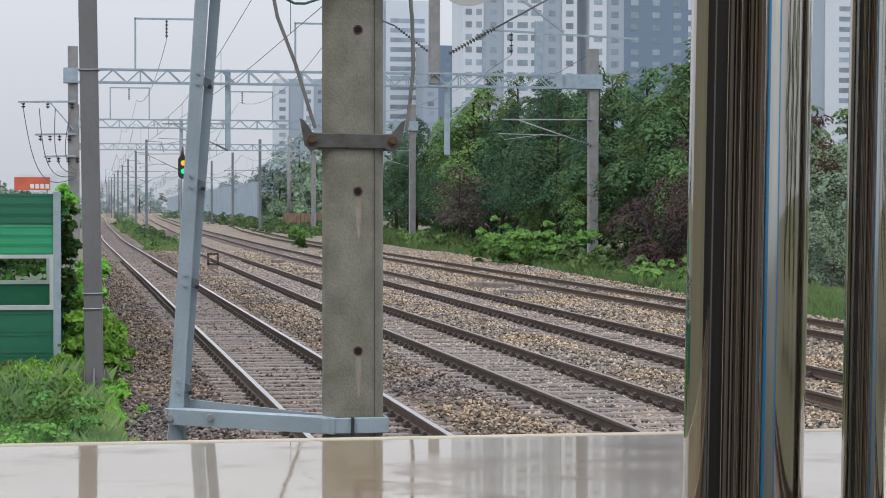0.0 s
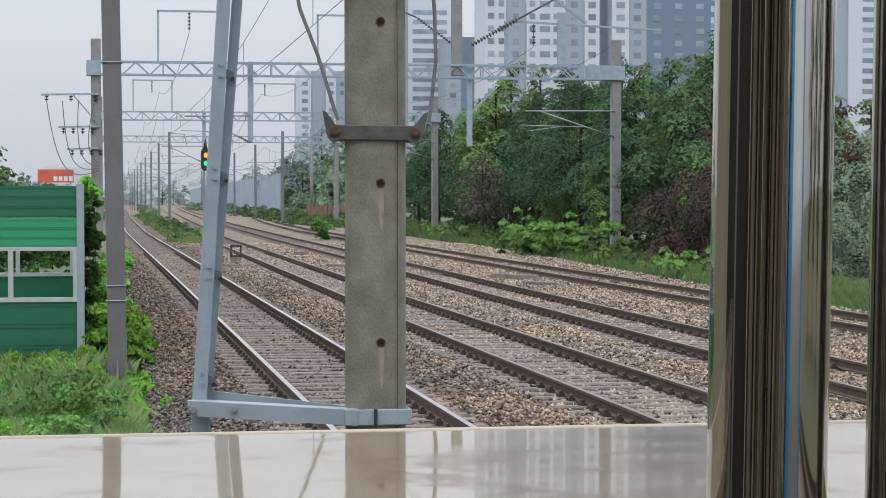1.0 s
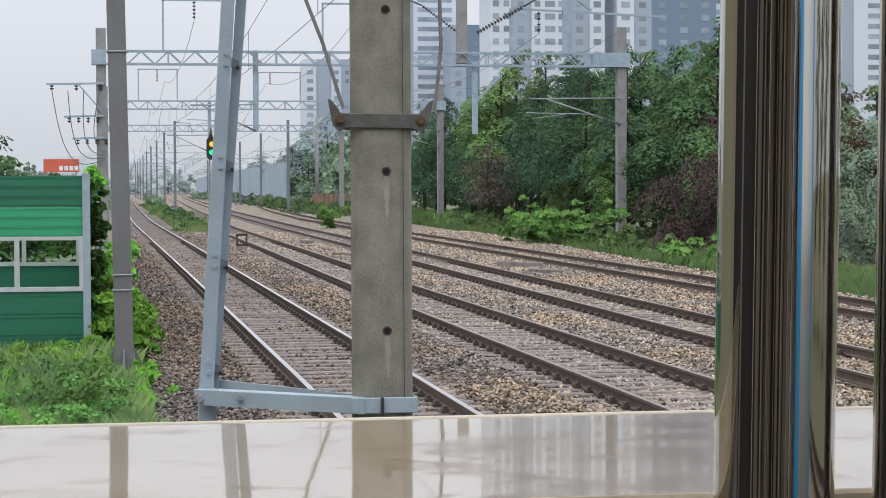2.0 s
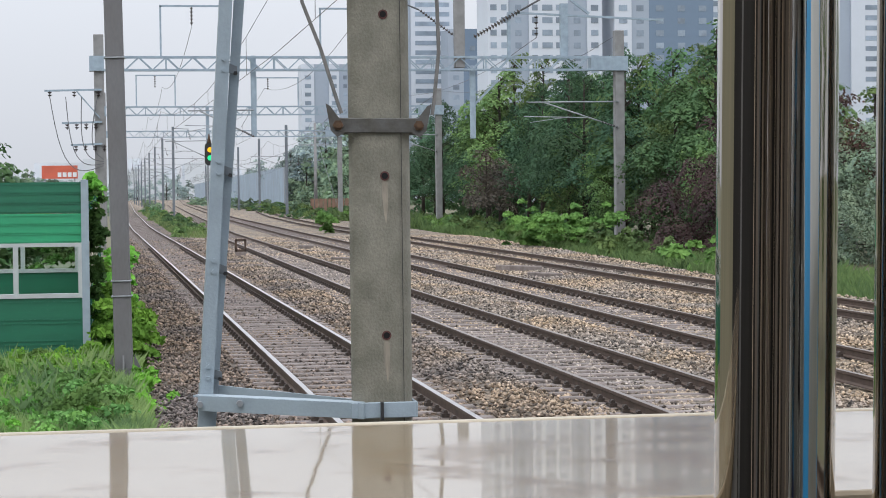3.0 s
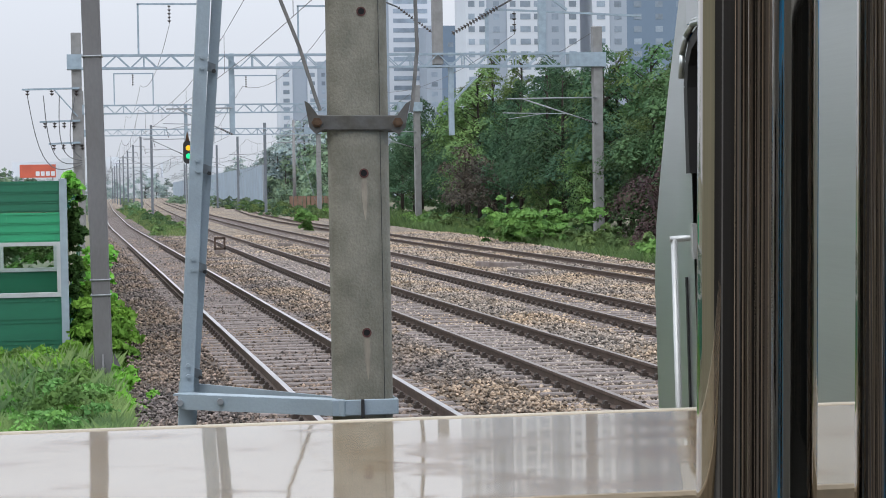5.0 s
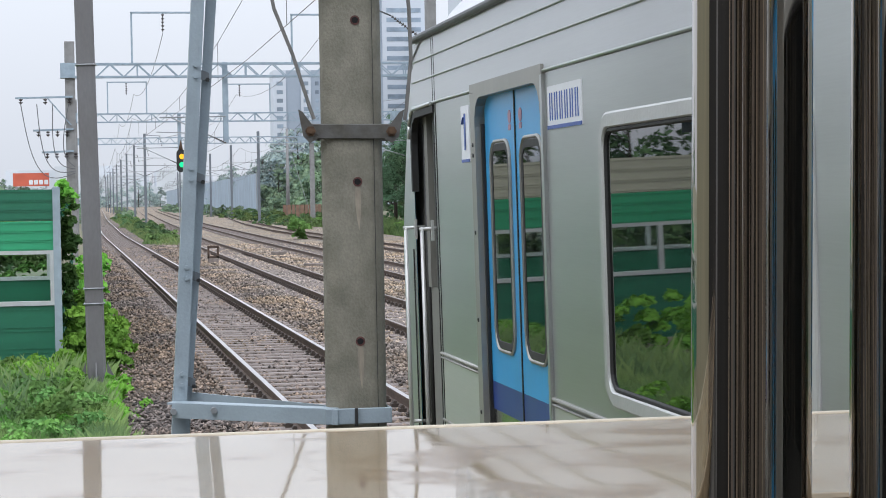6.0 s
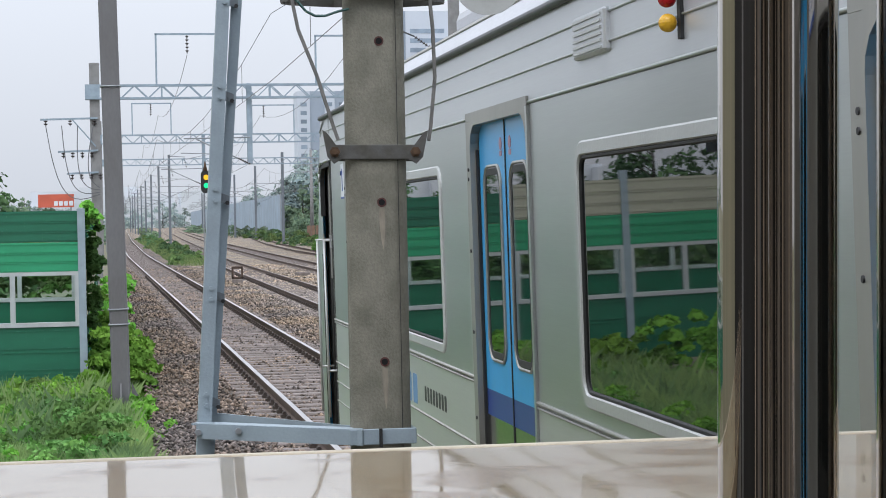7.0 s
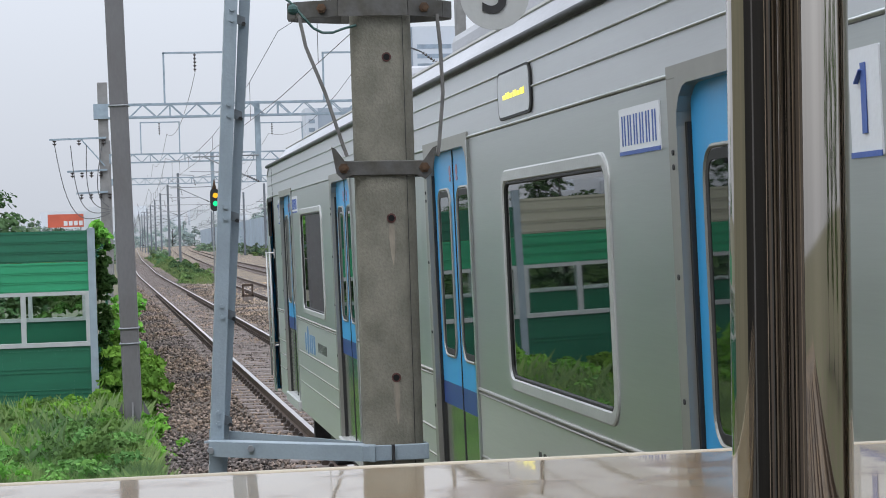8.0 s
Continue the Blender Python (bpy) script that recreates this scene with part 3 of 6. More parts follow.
def concrete_pole():
    pole = thing("concrete_pole", "weathered square concrete pole with rust-stained bolt holes", "pole", pose(1.058, 8.02, 0, 0, -0.05, -8))
    part("shaft", eight_sided(bmesh.new(), 0.240, -1.0, 5.2), M["concrete"], pole)
    for z in (3.127, 2.498, 1.875, 3.76):
        bm = bmesh.new()
        bar(bm, (0.022, -0.105, z), (0.022, -0.1235, z), 0.0185, sides=20)
        hole = part("bolt_hole", bm, M["hole"], pole, "rusty bolt hole bush")
        # black disc on the bush stands for shade in the hole
        bm = bmesh.new()
        bar(bm, (0.022, -0.121, z), (0.022, -0.1245, z), 0.0125, sides=20)
        part("bore", bm, M["void"], hole)
        if z < 2.9:
            bm = bmesh.new()
            edge = [(0.020, z - 0.016), (0.040, z - 0.016), (0.043, z - 0.07), (0.040, z - 0.135), (0.034, z - 0.19), (0.026, z - 0.15), (0.019, z - 0.08)]
            f0 = [bm.verts.new((a - 0.008, -0.1208, b)) for a, b in edge]
            f1 = [bm.verts.new((a - 0.008, -0.1185, b)) for a, b in edge]
            bm.faces.new(f0)
            bm.faces.new(f1[::-1])
            for k in range(len(edge)):
                bm.faces.new((f0[k], f0[(k + 1) % len(edge)], f1[(k + 1) % len(edge)], f1[k]))
            part("drip_stain", bm, M["drip"], pole, "pale lime drip stain below the hole")
    # a long mould seam down the face
    bm = box(bmesh.new(), 0.086, 0.0885, -0.1205, -0.116, -0.9, 5.1)
    part("mould_seam", bm, M["dark"], pole)
    return pole


nearer(concrete_pole())


def pole_clamp(z, label, wide):
    """Steel strap round the pole with an eye plate and a bolt at each side."""
    clamp = thing("pole_clamp", label, "clamp", pose(1.056, 8.02, z, 0, 0.9 if wide else 1.2, -8), group="steel clamps on the concrete pole")
    h = 0.029
    bm = bmesh.new()
    part("front_strap", bevel(box(bm, -0.16, 0.16, -0.135, -0.1275, -h, h), 0.003, 1), M["strap"], clamp)
    part("rear_strap", bevel(box(bmesh.new(), -0.16, 0.16, 0.123, 0.131, -h, h), 0.003, 1), M["strap"], clamp)
    for s in (-1, 1):
        bm = bmesh.new()
        box(bm, s * 0.16 - 0.012, s * 0.16 + 0.012, -0.13, 0.13, -h, h)
        part("side_plate", bm, M["strap"], clamp)
        bm = bmesh.new()
        bar(bm, (s * 0.157, -0.165, 0), (s * 0.157, -0.13, 0), 0.011, sides=12)
        bar(bm, (s * 0.157, -0.152, 0), (s * 0.157, -0.134, 0), 0.021, sides=6)
        part("bolt", bm, M["rust"], clamp, "rusty bolt with hexagonal nut")
        bm = bmesh.new()
        for dy in (-0.136,):
            v = [bm.verts.new((s * x, yy, zz)) for yy in (dy, dy - 0.007) for x, zz in ((0.13, -0.028), (0.16, -0.046), (0.186, -0.02), (0.206, 0.085), (0.188, 0.075), (0.15, 0.024))]
            bm.faces.new(v[:6])
            bm.faces.new(v[6:][::-1])
            for k in range(6):
                bm.faces.new((v[k], v[(k + 1) % 6], v[6 + (k + 1) % 6], v[6 + k]))
        part("eye_plate", bm, M["strap"], clamp)
    return clamp


nearer(pole_clamp(2.694, "dark steel strap clamp round the concrete pole", True))


def upper_clamp():
    """Wide bowed strap clamp with turned ends."""
    clamp = thing("pole_clamp", "wide bowed dark steel clamp high on the concrete pole", "clamp", pose(1.03, 8.02, 3.318, 0, 0.9, -8), group="steel clamps on the concrete pole")
    for s, name in ((-1, "front_strap"), (1, "rear_strap")):
        bm = bmesh.new()
        pts = [(-0.335, 0.03), (-0.30, 0.075), (-0.135, 0.148), (0.135, 0.148), (0.27, 0.075), (0.305, 0.03)]
        for (a, b), (c, d) in zip(pts, pts[1:]):
            beam(bm, (a, s * b, 0), (c, s * d, 0), 0.008 if abs(b - d) < 0.001 else 0.010, 0.064)
        part(name, bm, M["strap"], clamp)
    for x in (-0.20, 0.20):
        bm = bmesh.new()
        bar(bm, (x, -0.155, 0), (x, -0.11, 0), 0.012, sides=8)
        bar(bm, (x, -0.142, 0), (x, -0.122, 0), 0.020, sides=6)
        part("bolt", bm, M["rust"], clamp, "rusty bolt")
    return clamp


nearer(upper_clamp())

for line in ([(0.893, 2.742), (0.878, 2.785), (0.815, 2.99), (0.745, 3.17), (0.722, 3.29)], [(1.248, 2.735), (1.256, 2.78), (1.277, 2.98), (1.272, 3.17), (1.262, 3.29)]):
    bm = bmesh.new()
    for (a, b), (c, d) in zip(line, line[1:]):
        beam(bm, (a, 7.885, b), (c, 7.885, d), 0.019, 0.012)
    nearer(solid("stay_bar", bm, M["stay"], "grey flat steel stay bar between the pole clamps", "stay bar", group="stay bars on the pole"))

bm = bmesh.new()
pts = [Vector(p) for p in ((0.66, 7.90, 3.37), (0.70, 7.89, 3.335), (0.726, 7.88, 3.30), (0.745, 7.87, 3.275), (0.775, 7.87, 3.24), (0.81, 7.87, 3.222), (0.85, 7.87, 3.222), (0.90, 7.88, 3.24), (0.945, 7.90, 3.252))]
for a, b in zip(pts, pts[1:]):
    bar(bm, a, b, 0.0055, sides=6)
bmesh.ops.create_uvsphere(bm, u_segments=8, v_segments=6, radius=0.022, matrix=Matrix.Translation((0.70, 7.89, 3.315)))
nearer(solid("cable", bm, material("green_cable_sheath", (0.03, 0.09, 0.08), 0.5, scale=9), "dark green cable tied to the pole clamp", "cable"))


def lattice_strut():
    """Leaning post of two steel angles with small tie plates, and its foot bracket."""
    strut = thing("steel_strut", "leaning blue-grey painted steel angle post with bolted tie plates", "post", group="")
    def left(z):
        return 0.448 + (z - 3.184) * 0.0637

    def right(z):
        return 0.497 + (z - 2.5) * 0.080

    def upright(bm, x0, x1, y0, y1):
        """A leaning flat from z = -1.15 to 4.6; x0 and x1 give its edges at both ends."""
        v = [bm.verts.new((x[k], y, z)) for k, z in ((0, -1.15), (1, 4.6)) for y in (y0, y1) for x in (x0, x1)]
        for f in ((0, 1, 3, 2), (4, 6, 7, 5), (0, 4, 5, 1), (1, 5, 7, 3), (3, 7, 6, 2), (2, 6, 4, 0)):
            bm.faces.new([v[i] for i in f])
    a, b = left(-1.15), left(4.6)
    bm = bmesh.new()
    upright(bm, (a, b), (a + 0.058, b + 0.050), 8.296, 8.304)
    upright(bm, (a, b), (a + 0.008, b + 0.008), 8.304, 8.365)
    part("angle", bm, M["blue_steel"], strut)
    c, d = right(-1.15), right(4.6)
    bm = bmesh.new()
    upright(bm, (a + 0.030, d - 0.056), (c, d), 8.376, 8.384)
    upright(bm, (c - 0.008, d - 0.008), (c, d), 8.384, 8.44)
    part("angle", bm, M["blue_steel"], strut)
    for z in (1.70, 2.13, 2.53, 2.945, 3.33):
        bm = bmesh.new()
        x = left(z) + 0.054
        v = [bm.verts.new((x + dx, y, z + dz)) for y in (8.35, 8.36) for dx, dz in ((-0.012, -0.014), (0.034, -0.030), (0.034, 0.008), (-0.012, 0.026))]
        for f in ((0, 1, 2, 3), (7, 6, 5, 4), (0, 4, 5, 1), (1, 5, 6, 2), (2, 6, 7, 3), (3, 7, 4, 0)):
            bm.faces.new([v[i] for i in f])
        tie = part("tie_plate", bm, M["plate"], strut)
        bm = bmesh.new()
        bar(bm, (x + 0.026, 8.35, z - 0.02), (x + 0.026, 8.336, z - 0.02), 0.009, sides=6)
        part("bolt", bm, M["dark"], tie)
        for dz in (0.0, 0.045):
            bm = bmesh.new()
            q = Vector((left(z) + 0.03, 8.297, z - 0.01 + dz))
            bar(bm, q, q + Vector((0, -0.012, 0)), 0.009, sides=6)
            part("bolt", bm, M["blue_steel"], strut)
    # foot bracket that grips the pole
    bm = bmesh.new()
    beam(bm, (0.342, 8.24, 1.594), (0.965, 7.86, 1.584), 0.01, 0.060)
    beam(bm, (0.340, 8.29, 1.621), (0.965, 7.90, 1.612), 0.075, 0.008)
    part("bracket_arm", bm, M["blue_steel"], strut)
    bm = bmesh.new()
    beam(bm, (0.35, 8.42, 1.622), (0.97, 8.12, 1.568), 0.01, 0.072)
    part("rear_arm", bm, M["blue_steel"], strut)
    bm = bmesh.new()
    box(bm, 0.915, 1.172, 7.868, 7.878, 1.554, 1.616)
    box(bm, 1.168, 1.178, 7.868, 8.17, 1.554, 1.616)
    bevel(bm, 0.003, 1)
    part("pole_grip", bm, M["blue_steel"], strut)
    bm = bmesh.new()
    box(bm, 1.030, 1.041, 7.850, 7.872, 1.547, 1.618)
    part("grip_gap", bm, M["dark"], strut)
    for x, y, z in ((0.345, 8.235, 1.59), (0.50, 8.14, 1.60)):
        bm = bmesh.new()
        bar(bm, (x, y, z), (x, y - 0.02, z), 0.014, sides=6)
        part("bolt", bm, M["galv"], strut)
    return strut


nearer(lattice_strut())

# round number sign high on the pole
sign = thing("round_sign", "round grey sign with a black number 5", "sign", pose(1.137, 6.0, 3.138, 0, 1.0, -10))
bm = bmesh.new()
bar(bm, (0, 0, 0), (0, -0.006, 0), 0.103, sides=48)
part("plate", bm, material("grey_sign_enamel", (0.42, 0.43, 0.42), 0.5, scale=4, vary=0.06), sign)
bm = bmesh.new()
beam(bm, (0, 0.01, 0.09), (-0.14, 0.56, 0.09), 0.02, 0.03)
part("bracket", bm, M["galv"], sign)


def lettering(text, size, mat, m, parent, name="lettering", label=""):
    cu = bpy.data.curves.new(name, "FONT")
    cu.offset = 0.004
    cu.body, cu.size, cu.align_x, cu.align_y, cu.extrude = text, size, "CENTER", "CENTER", 0.001
    tmp = bpy.data.objects.new(name, cu)
    scene.collection.objects.link(tmp)
    me = bpy.data.meshes.new_from_object(tmp.evaluated_get(bpy.context.evaluated_depsgraph_get()))
    bpy.data.objects.remove(tmp)
    me.materials.clear()
    me.materials.append(mat)
    ob = new(name, me)
    ob.parent = parent
    ob.matrix_basis = m
    if label:
        tagged(ob, label)
    return ob


lettering("5", 0.165, M["black"], pose(0, -0.009, 0, 90, 0, 0), sign)


# ---- the departing train ----
def rounded(w, h, r, seg=6):
    pts = []
    for cx, cz, a0 in ((w / 2 - r, h / 2 - r, 0), (-w / 2 + r, h / 2 - r, 90), (-w / 2 + r, -h / 2 + r, 180), (w / 2 - r, -h / 2 + r, 270)):
        for k in range(seg + 1):
            a = radians(a0 + 90 * k / seg)
            pts.append((cx + r * math.cos(a), cz + r * math.sin(a)))
    return pts


def ring(bm, y, z, w, h, r, t, x0, x1, seg=6):
    """A rounded frame in the side wall's plane, t wide, from x0 (outside) to x1 (inside)."""
    outer, inner = rounded(w, h, r, seg), rounded(w - 2 * t, h - 2 * t, max(r - t, 0.01), seg)
    n = len(outer)
    loops = [[bm.verts.new((x, y + a, z + b)) for a, b in pts] for pts, x in ((outer, x1), (outer, x0 + 0.004), (rounded(w - 0.012, h - 0.012, r, seg), x0), (rounded(w - 2 * t + 0.008, h - 2 * t + 0.008, max(r - t, 0.01), seg), x0), (inner, x0 + 0.006), (inner, x1))]
    for a, b in zip(loops, loops[1:]):
        for k in range(n):
            bm.faces.new((a[k], a[(k + 1) % n], b[(k + 1) % n], b[k]))
    return bm


def plate(bm, y, z, w, h, r, x0, x1, seg=6):
    """A rounded plate in the side wall's plane."""
    pts = rounded(w, h, r, seg)
    a = [bm.verts.new((x0, y + p, z + q)) for p, q in pts]
    b = [bm.verts.new((x1, y + p, z + q)) for p, q in pts]
    bm.faces.new(a)
    bm.faces.new(b[::-1])
    for k in range(len(pts)):
        bm.faces.new((a[k], a[(k + 1) % len(pts)], b[(k + 1) % len(pts)], b[k]))
    return bm


SIDE, LENGTH = -1.56, 19.6
DOORS = [-2.03 - 4.49 * k for k in range(4)]
DOOR_W, DOOR_TOP, FLOOR = 1.12, 2.84, 1.05
SILL, EAVES = 0.98, 3.16
WIN_Z0, WIN_Z1 = 1.835, 2.70
WINDOWS = [(d - 3.65, d - 1.86) for d in DOORS[:3]]


def passenger_door(train, y1, side=-1):
    """Two sliding blue leaves set back in a steel surround. y1: the leading edge."""
    y0 = y1 - DOOR_W
    sx = SIDE
    door = new("door")
    door.parent = train
    tagged(door, "sky-blue double sliding door with a navy band")
    xl = sx + 0.024
    for k in (0, 1):
        a, b = y0 + k * DOOR_W / 2 + 0.003, y0 + (k + 1) * DOOR_W / 2 - 0.003
        c, w = (a + b) / 2, b - a
        bm = box(bmesh.new(), xl, xl + 0.035, a, b, 1.748, DOOR_TOP)
        leaf = part("door_leaf", bm, M["blue"], door)
        bm = box(bmesh.new(), xl, xl + 0.035, a, b, 1.64, 1.748)
        part("navy_band", bm, M["navy"], door)
        bm = box(bmesh.new(), xl, xl + 0.035, a, b, FLOOR, 1.64)
        part("kick_panel", bm, M["kick"], door, "bare stainless lower door panel")
        shift = 0.03 if k == 0 else -0.03
        bm = ring(bmesh.new(), c + shift * 0.4, 2.272, w - 0.19, 0.80, 0.09, 0.013, xl - 0.010, xl + 0.004)
        part("window_gasket", bm, M["steel_jamb"], door)
        bm = plate(bmesh.new(), c + shift * 0.4, 2.272, w - 0.215, 0.775, 0.08, xl - 0.004, xl + 0.002)
        part("door_glass", bm, M["door_pane"], door)
        bm = ring(bmesh.new(), c + shift * 0.4, 2.272, w - 0.214, 0.776, 0.08, 0.034, xl - 0.006, xl)
        part("pane_border", bm, M["rubber"], door)
        bm = plate(bmesh.new(), (b if k == 0 else a) + (-0.09 if k == 0 else 0.09), 2.748, 0.05, 0.05, 0.024, xl - 0.002, xl + 0.001)
        bm2 = plate(bm, (b if k == 0 else a) + (-0.09 if k == 0 else 0.09), 2.71, 0.045, 0.022, 0.008, xl - 0.002, xl + 0.001)
        part("warning_sticker", bm2, M["sticker"], door, "small round red sticker")
    bm = bmesh.new()
    box(bm, xl - 0.004, xl + 0.03, (y0 + y1) / 2 - 0.006, (y0 + y1) / 2 + 0.006, FLOOR, DOOR_TOP)
    box(bm, xl - 0.012, xl + 0.04, y1, y1 + 0.019, FLOOR, DOOR_TOP - 0.1)
    part("rubber_seal", bm, M["rubber"], door)
    # surround: jambs, arched header and dark reveal
    bm = box(bmesh.new(), sx - 0.012, sx + 0.05, y1 + 0.02, y1 + 0.105, FLOOR - 0.06, DOOR_TOP + 0.02)
    part("far_jamb", bm, M["steel_jamb"], door, "dull steel door jamb")
    bm = box(bmesh.new(), sx - 0.012, sx + 0.05, y0 - 0.033, y0 - 0.003, FLOOR - 0.06, DOOR_TOP + 0.02)
    part("near_jamb", bm, M["steel"], door)
    bm = bmesh.new()
    r = 0.11
    arch = [(y1 + 0.105, DOOR_TOP + 0.055), (y0 - 0.033, DOOR_TOP + 0.055), (y0 - 0.033, DOOR_TOP + 0.021), (y0 - 0.003, DOOR_TOP + 0.021)]
    arch += [(y0 - 0.003 + r * (1 - math.cos(radians(a))), DOOR_TOP - r + r * math.sin(radians(a))) for a in (0, 20, 45, 70, 90)]
    arch += [(y1 + 0.02 - r * (1 - math.cos(radians(a))), DOOR_TOP - r + r * math.sin(radians(a))) for a in (90, 70, 45, 20, 0)]
    arch += [(y1 + 0.02, DOOR_TOP + 0.021), (y1 + 0.105, DOOR_TOP + 0.021)]
    f0 = [bm.verts.new((sx - 0.0125, p, q)) for p, q in arch]
    f1 = [bm.verts.new((sx + 0.036, p, q)) for p, q in arch]
    bm.faces.new(f0)
    bm.faces.new(f1[::-1])
    for k in range(len(arch)):
        bm.faces.new((f0[k], f0[(k + 1) % len(arch)], f1[(k + 1) % len(arch)], f1[k]))
    part("header", bm, M["steel_jamb"], door, "arched steel door header")
    for z in (1.25, 1.62, 1.98, 2.32, 2.62, 2.66):
        bm = bmesh.new()
        bar(bm, (sx - 0.016, y1 + 0.06, z), (sx - 0.008, y1 + 0.06, z), 0.008, sides=8)
        part("screw", bm, M["dark"], door)
    bm = bevel(box(bmesh.new(), sx - 0.03, sx + 0.1, y0 - 0.05, y1 + 0.09, FLOOR - 0.09, FLOOR), 0.008, 1)
    part("door_step", bm, M["steel_frame"], door)
    return door


def side_window(train, y0, y1):
    w, h = y1 - y0, WIN_Z1 - WIN_Z0
    yc, zc = (y0 + y1) / 2, (WIN_Z0 + WIN_Z1) / 2
    win = part("side_window", ring(bmesh.new(), yc, zc, w, h, 0.10, 0.046, SIDE - 0.009, SIDE + 0.03), M["steel_frame"], train, "rounded side window in a bright frame")
    bm = ring(bmesh.new(), yc, zc, w - 0.088, h - 0.088, 0.065, 0.016, SIDE - 0.004, SIDE + 0.03)
    part("gasket", bm, M["rubber"], win)
    bm = plate(bmesh.new(), yc, zc, w - 0.10, h - 0.10, 0.055, SIDE + 0.004, SIDE + 0.012)
    part("window_glass", bm, M["pane"], win)
    return win


def digits_as_bars(train, y, z, n, w, h):
    """White number plate on the car side: the figures are plain bars."""
    bm = plate(bmesh.new(), y, z, w, h, 0.004, SIDE - 0.004, SIDE + 0.001)
    pl = part("number_plate", bm, M["white"], train, "white plate with blue figures shown as bars")
    bm = bmesh.new()
    step = w / (n + 0.6)
    for k in range(n):
        c = y + (k - (n - 1) / 2) * step
        box(bm, SIDE - 0.006, SIDE - 0.004, c - step * 0.28, c - step * 0.16, z - h * 0.3, z + h * 0.34)
        box(bm, SIDE - 0.006, SIDE - 0.004, c + step * 0.14, c + step * 0.27, z - h * 0.3, z + h * 0.34)
    part("figure_bar", bm, M["ink"], pl)
    bm = box(bmesh.new(), SIDE - 0.006, SIDE - 0.003, y - w / 2, y + w / 2, z - h / 2, z - h / 2 + 0.012)
    part("blue_edge", bm, M["ink"], pl)
    return pl


def car_number_sign(train, y, z):
    bm = plate(bmesh.new(), y, z, 0.17, 0.225, 0.004, SIDE - 0.004, SIDE + 0.001)
    pl = part("car_sign", bm, M["white"], train, "white sign with a blue figure 1")
    lettering("1", 0.20, M["ink"], Matrix.Translation((SIDE - 0.006, y, z)) @ pose(0, 0, 0, 90, 0, -90), pl, "figure")
    bm = bmesh.new()
    beam(bm, (SIDE - 0.006, y + 0.004, z + 0.066), (SIDE - 0.006, y + 0.036, z + 0.040), 0.016, 0.003)
    part("figure_flag", bm, M["ink"], pl)
    bm = box(bmesh.new(), SIDE - 0.006, SIDE - 0.003, y - 0.085, y + 0.085, z - 0.1125, z - 0.1005)
    part("blue_edge", bm, M["ink"], pl)
    return pl


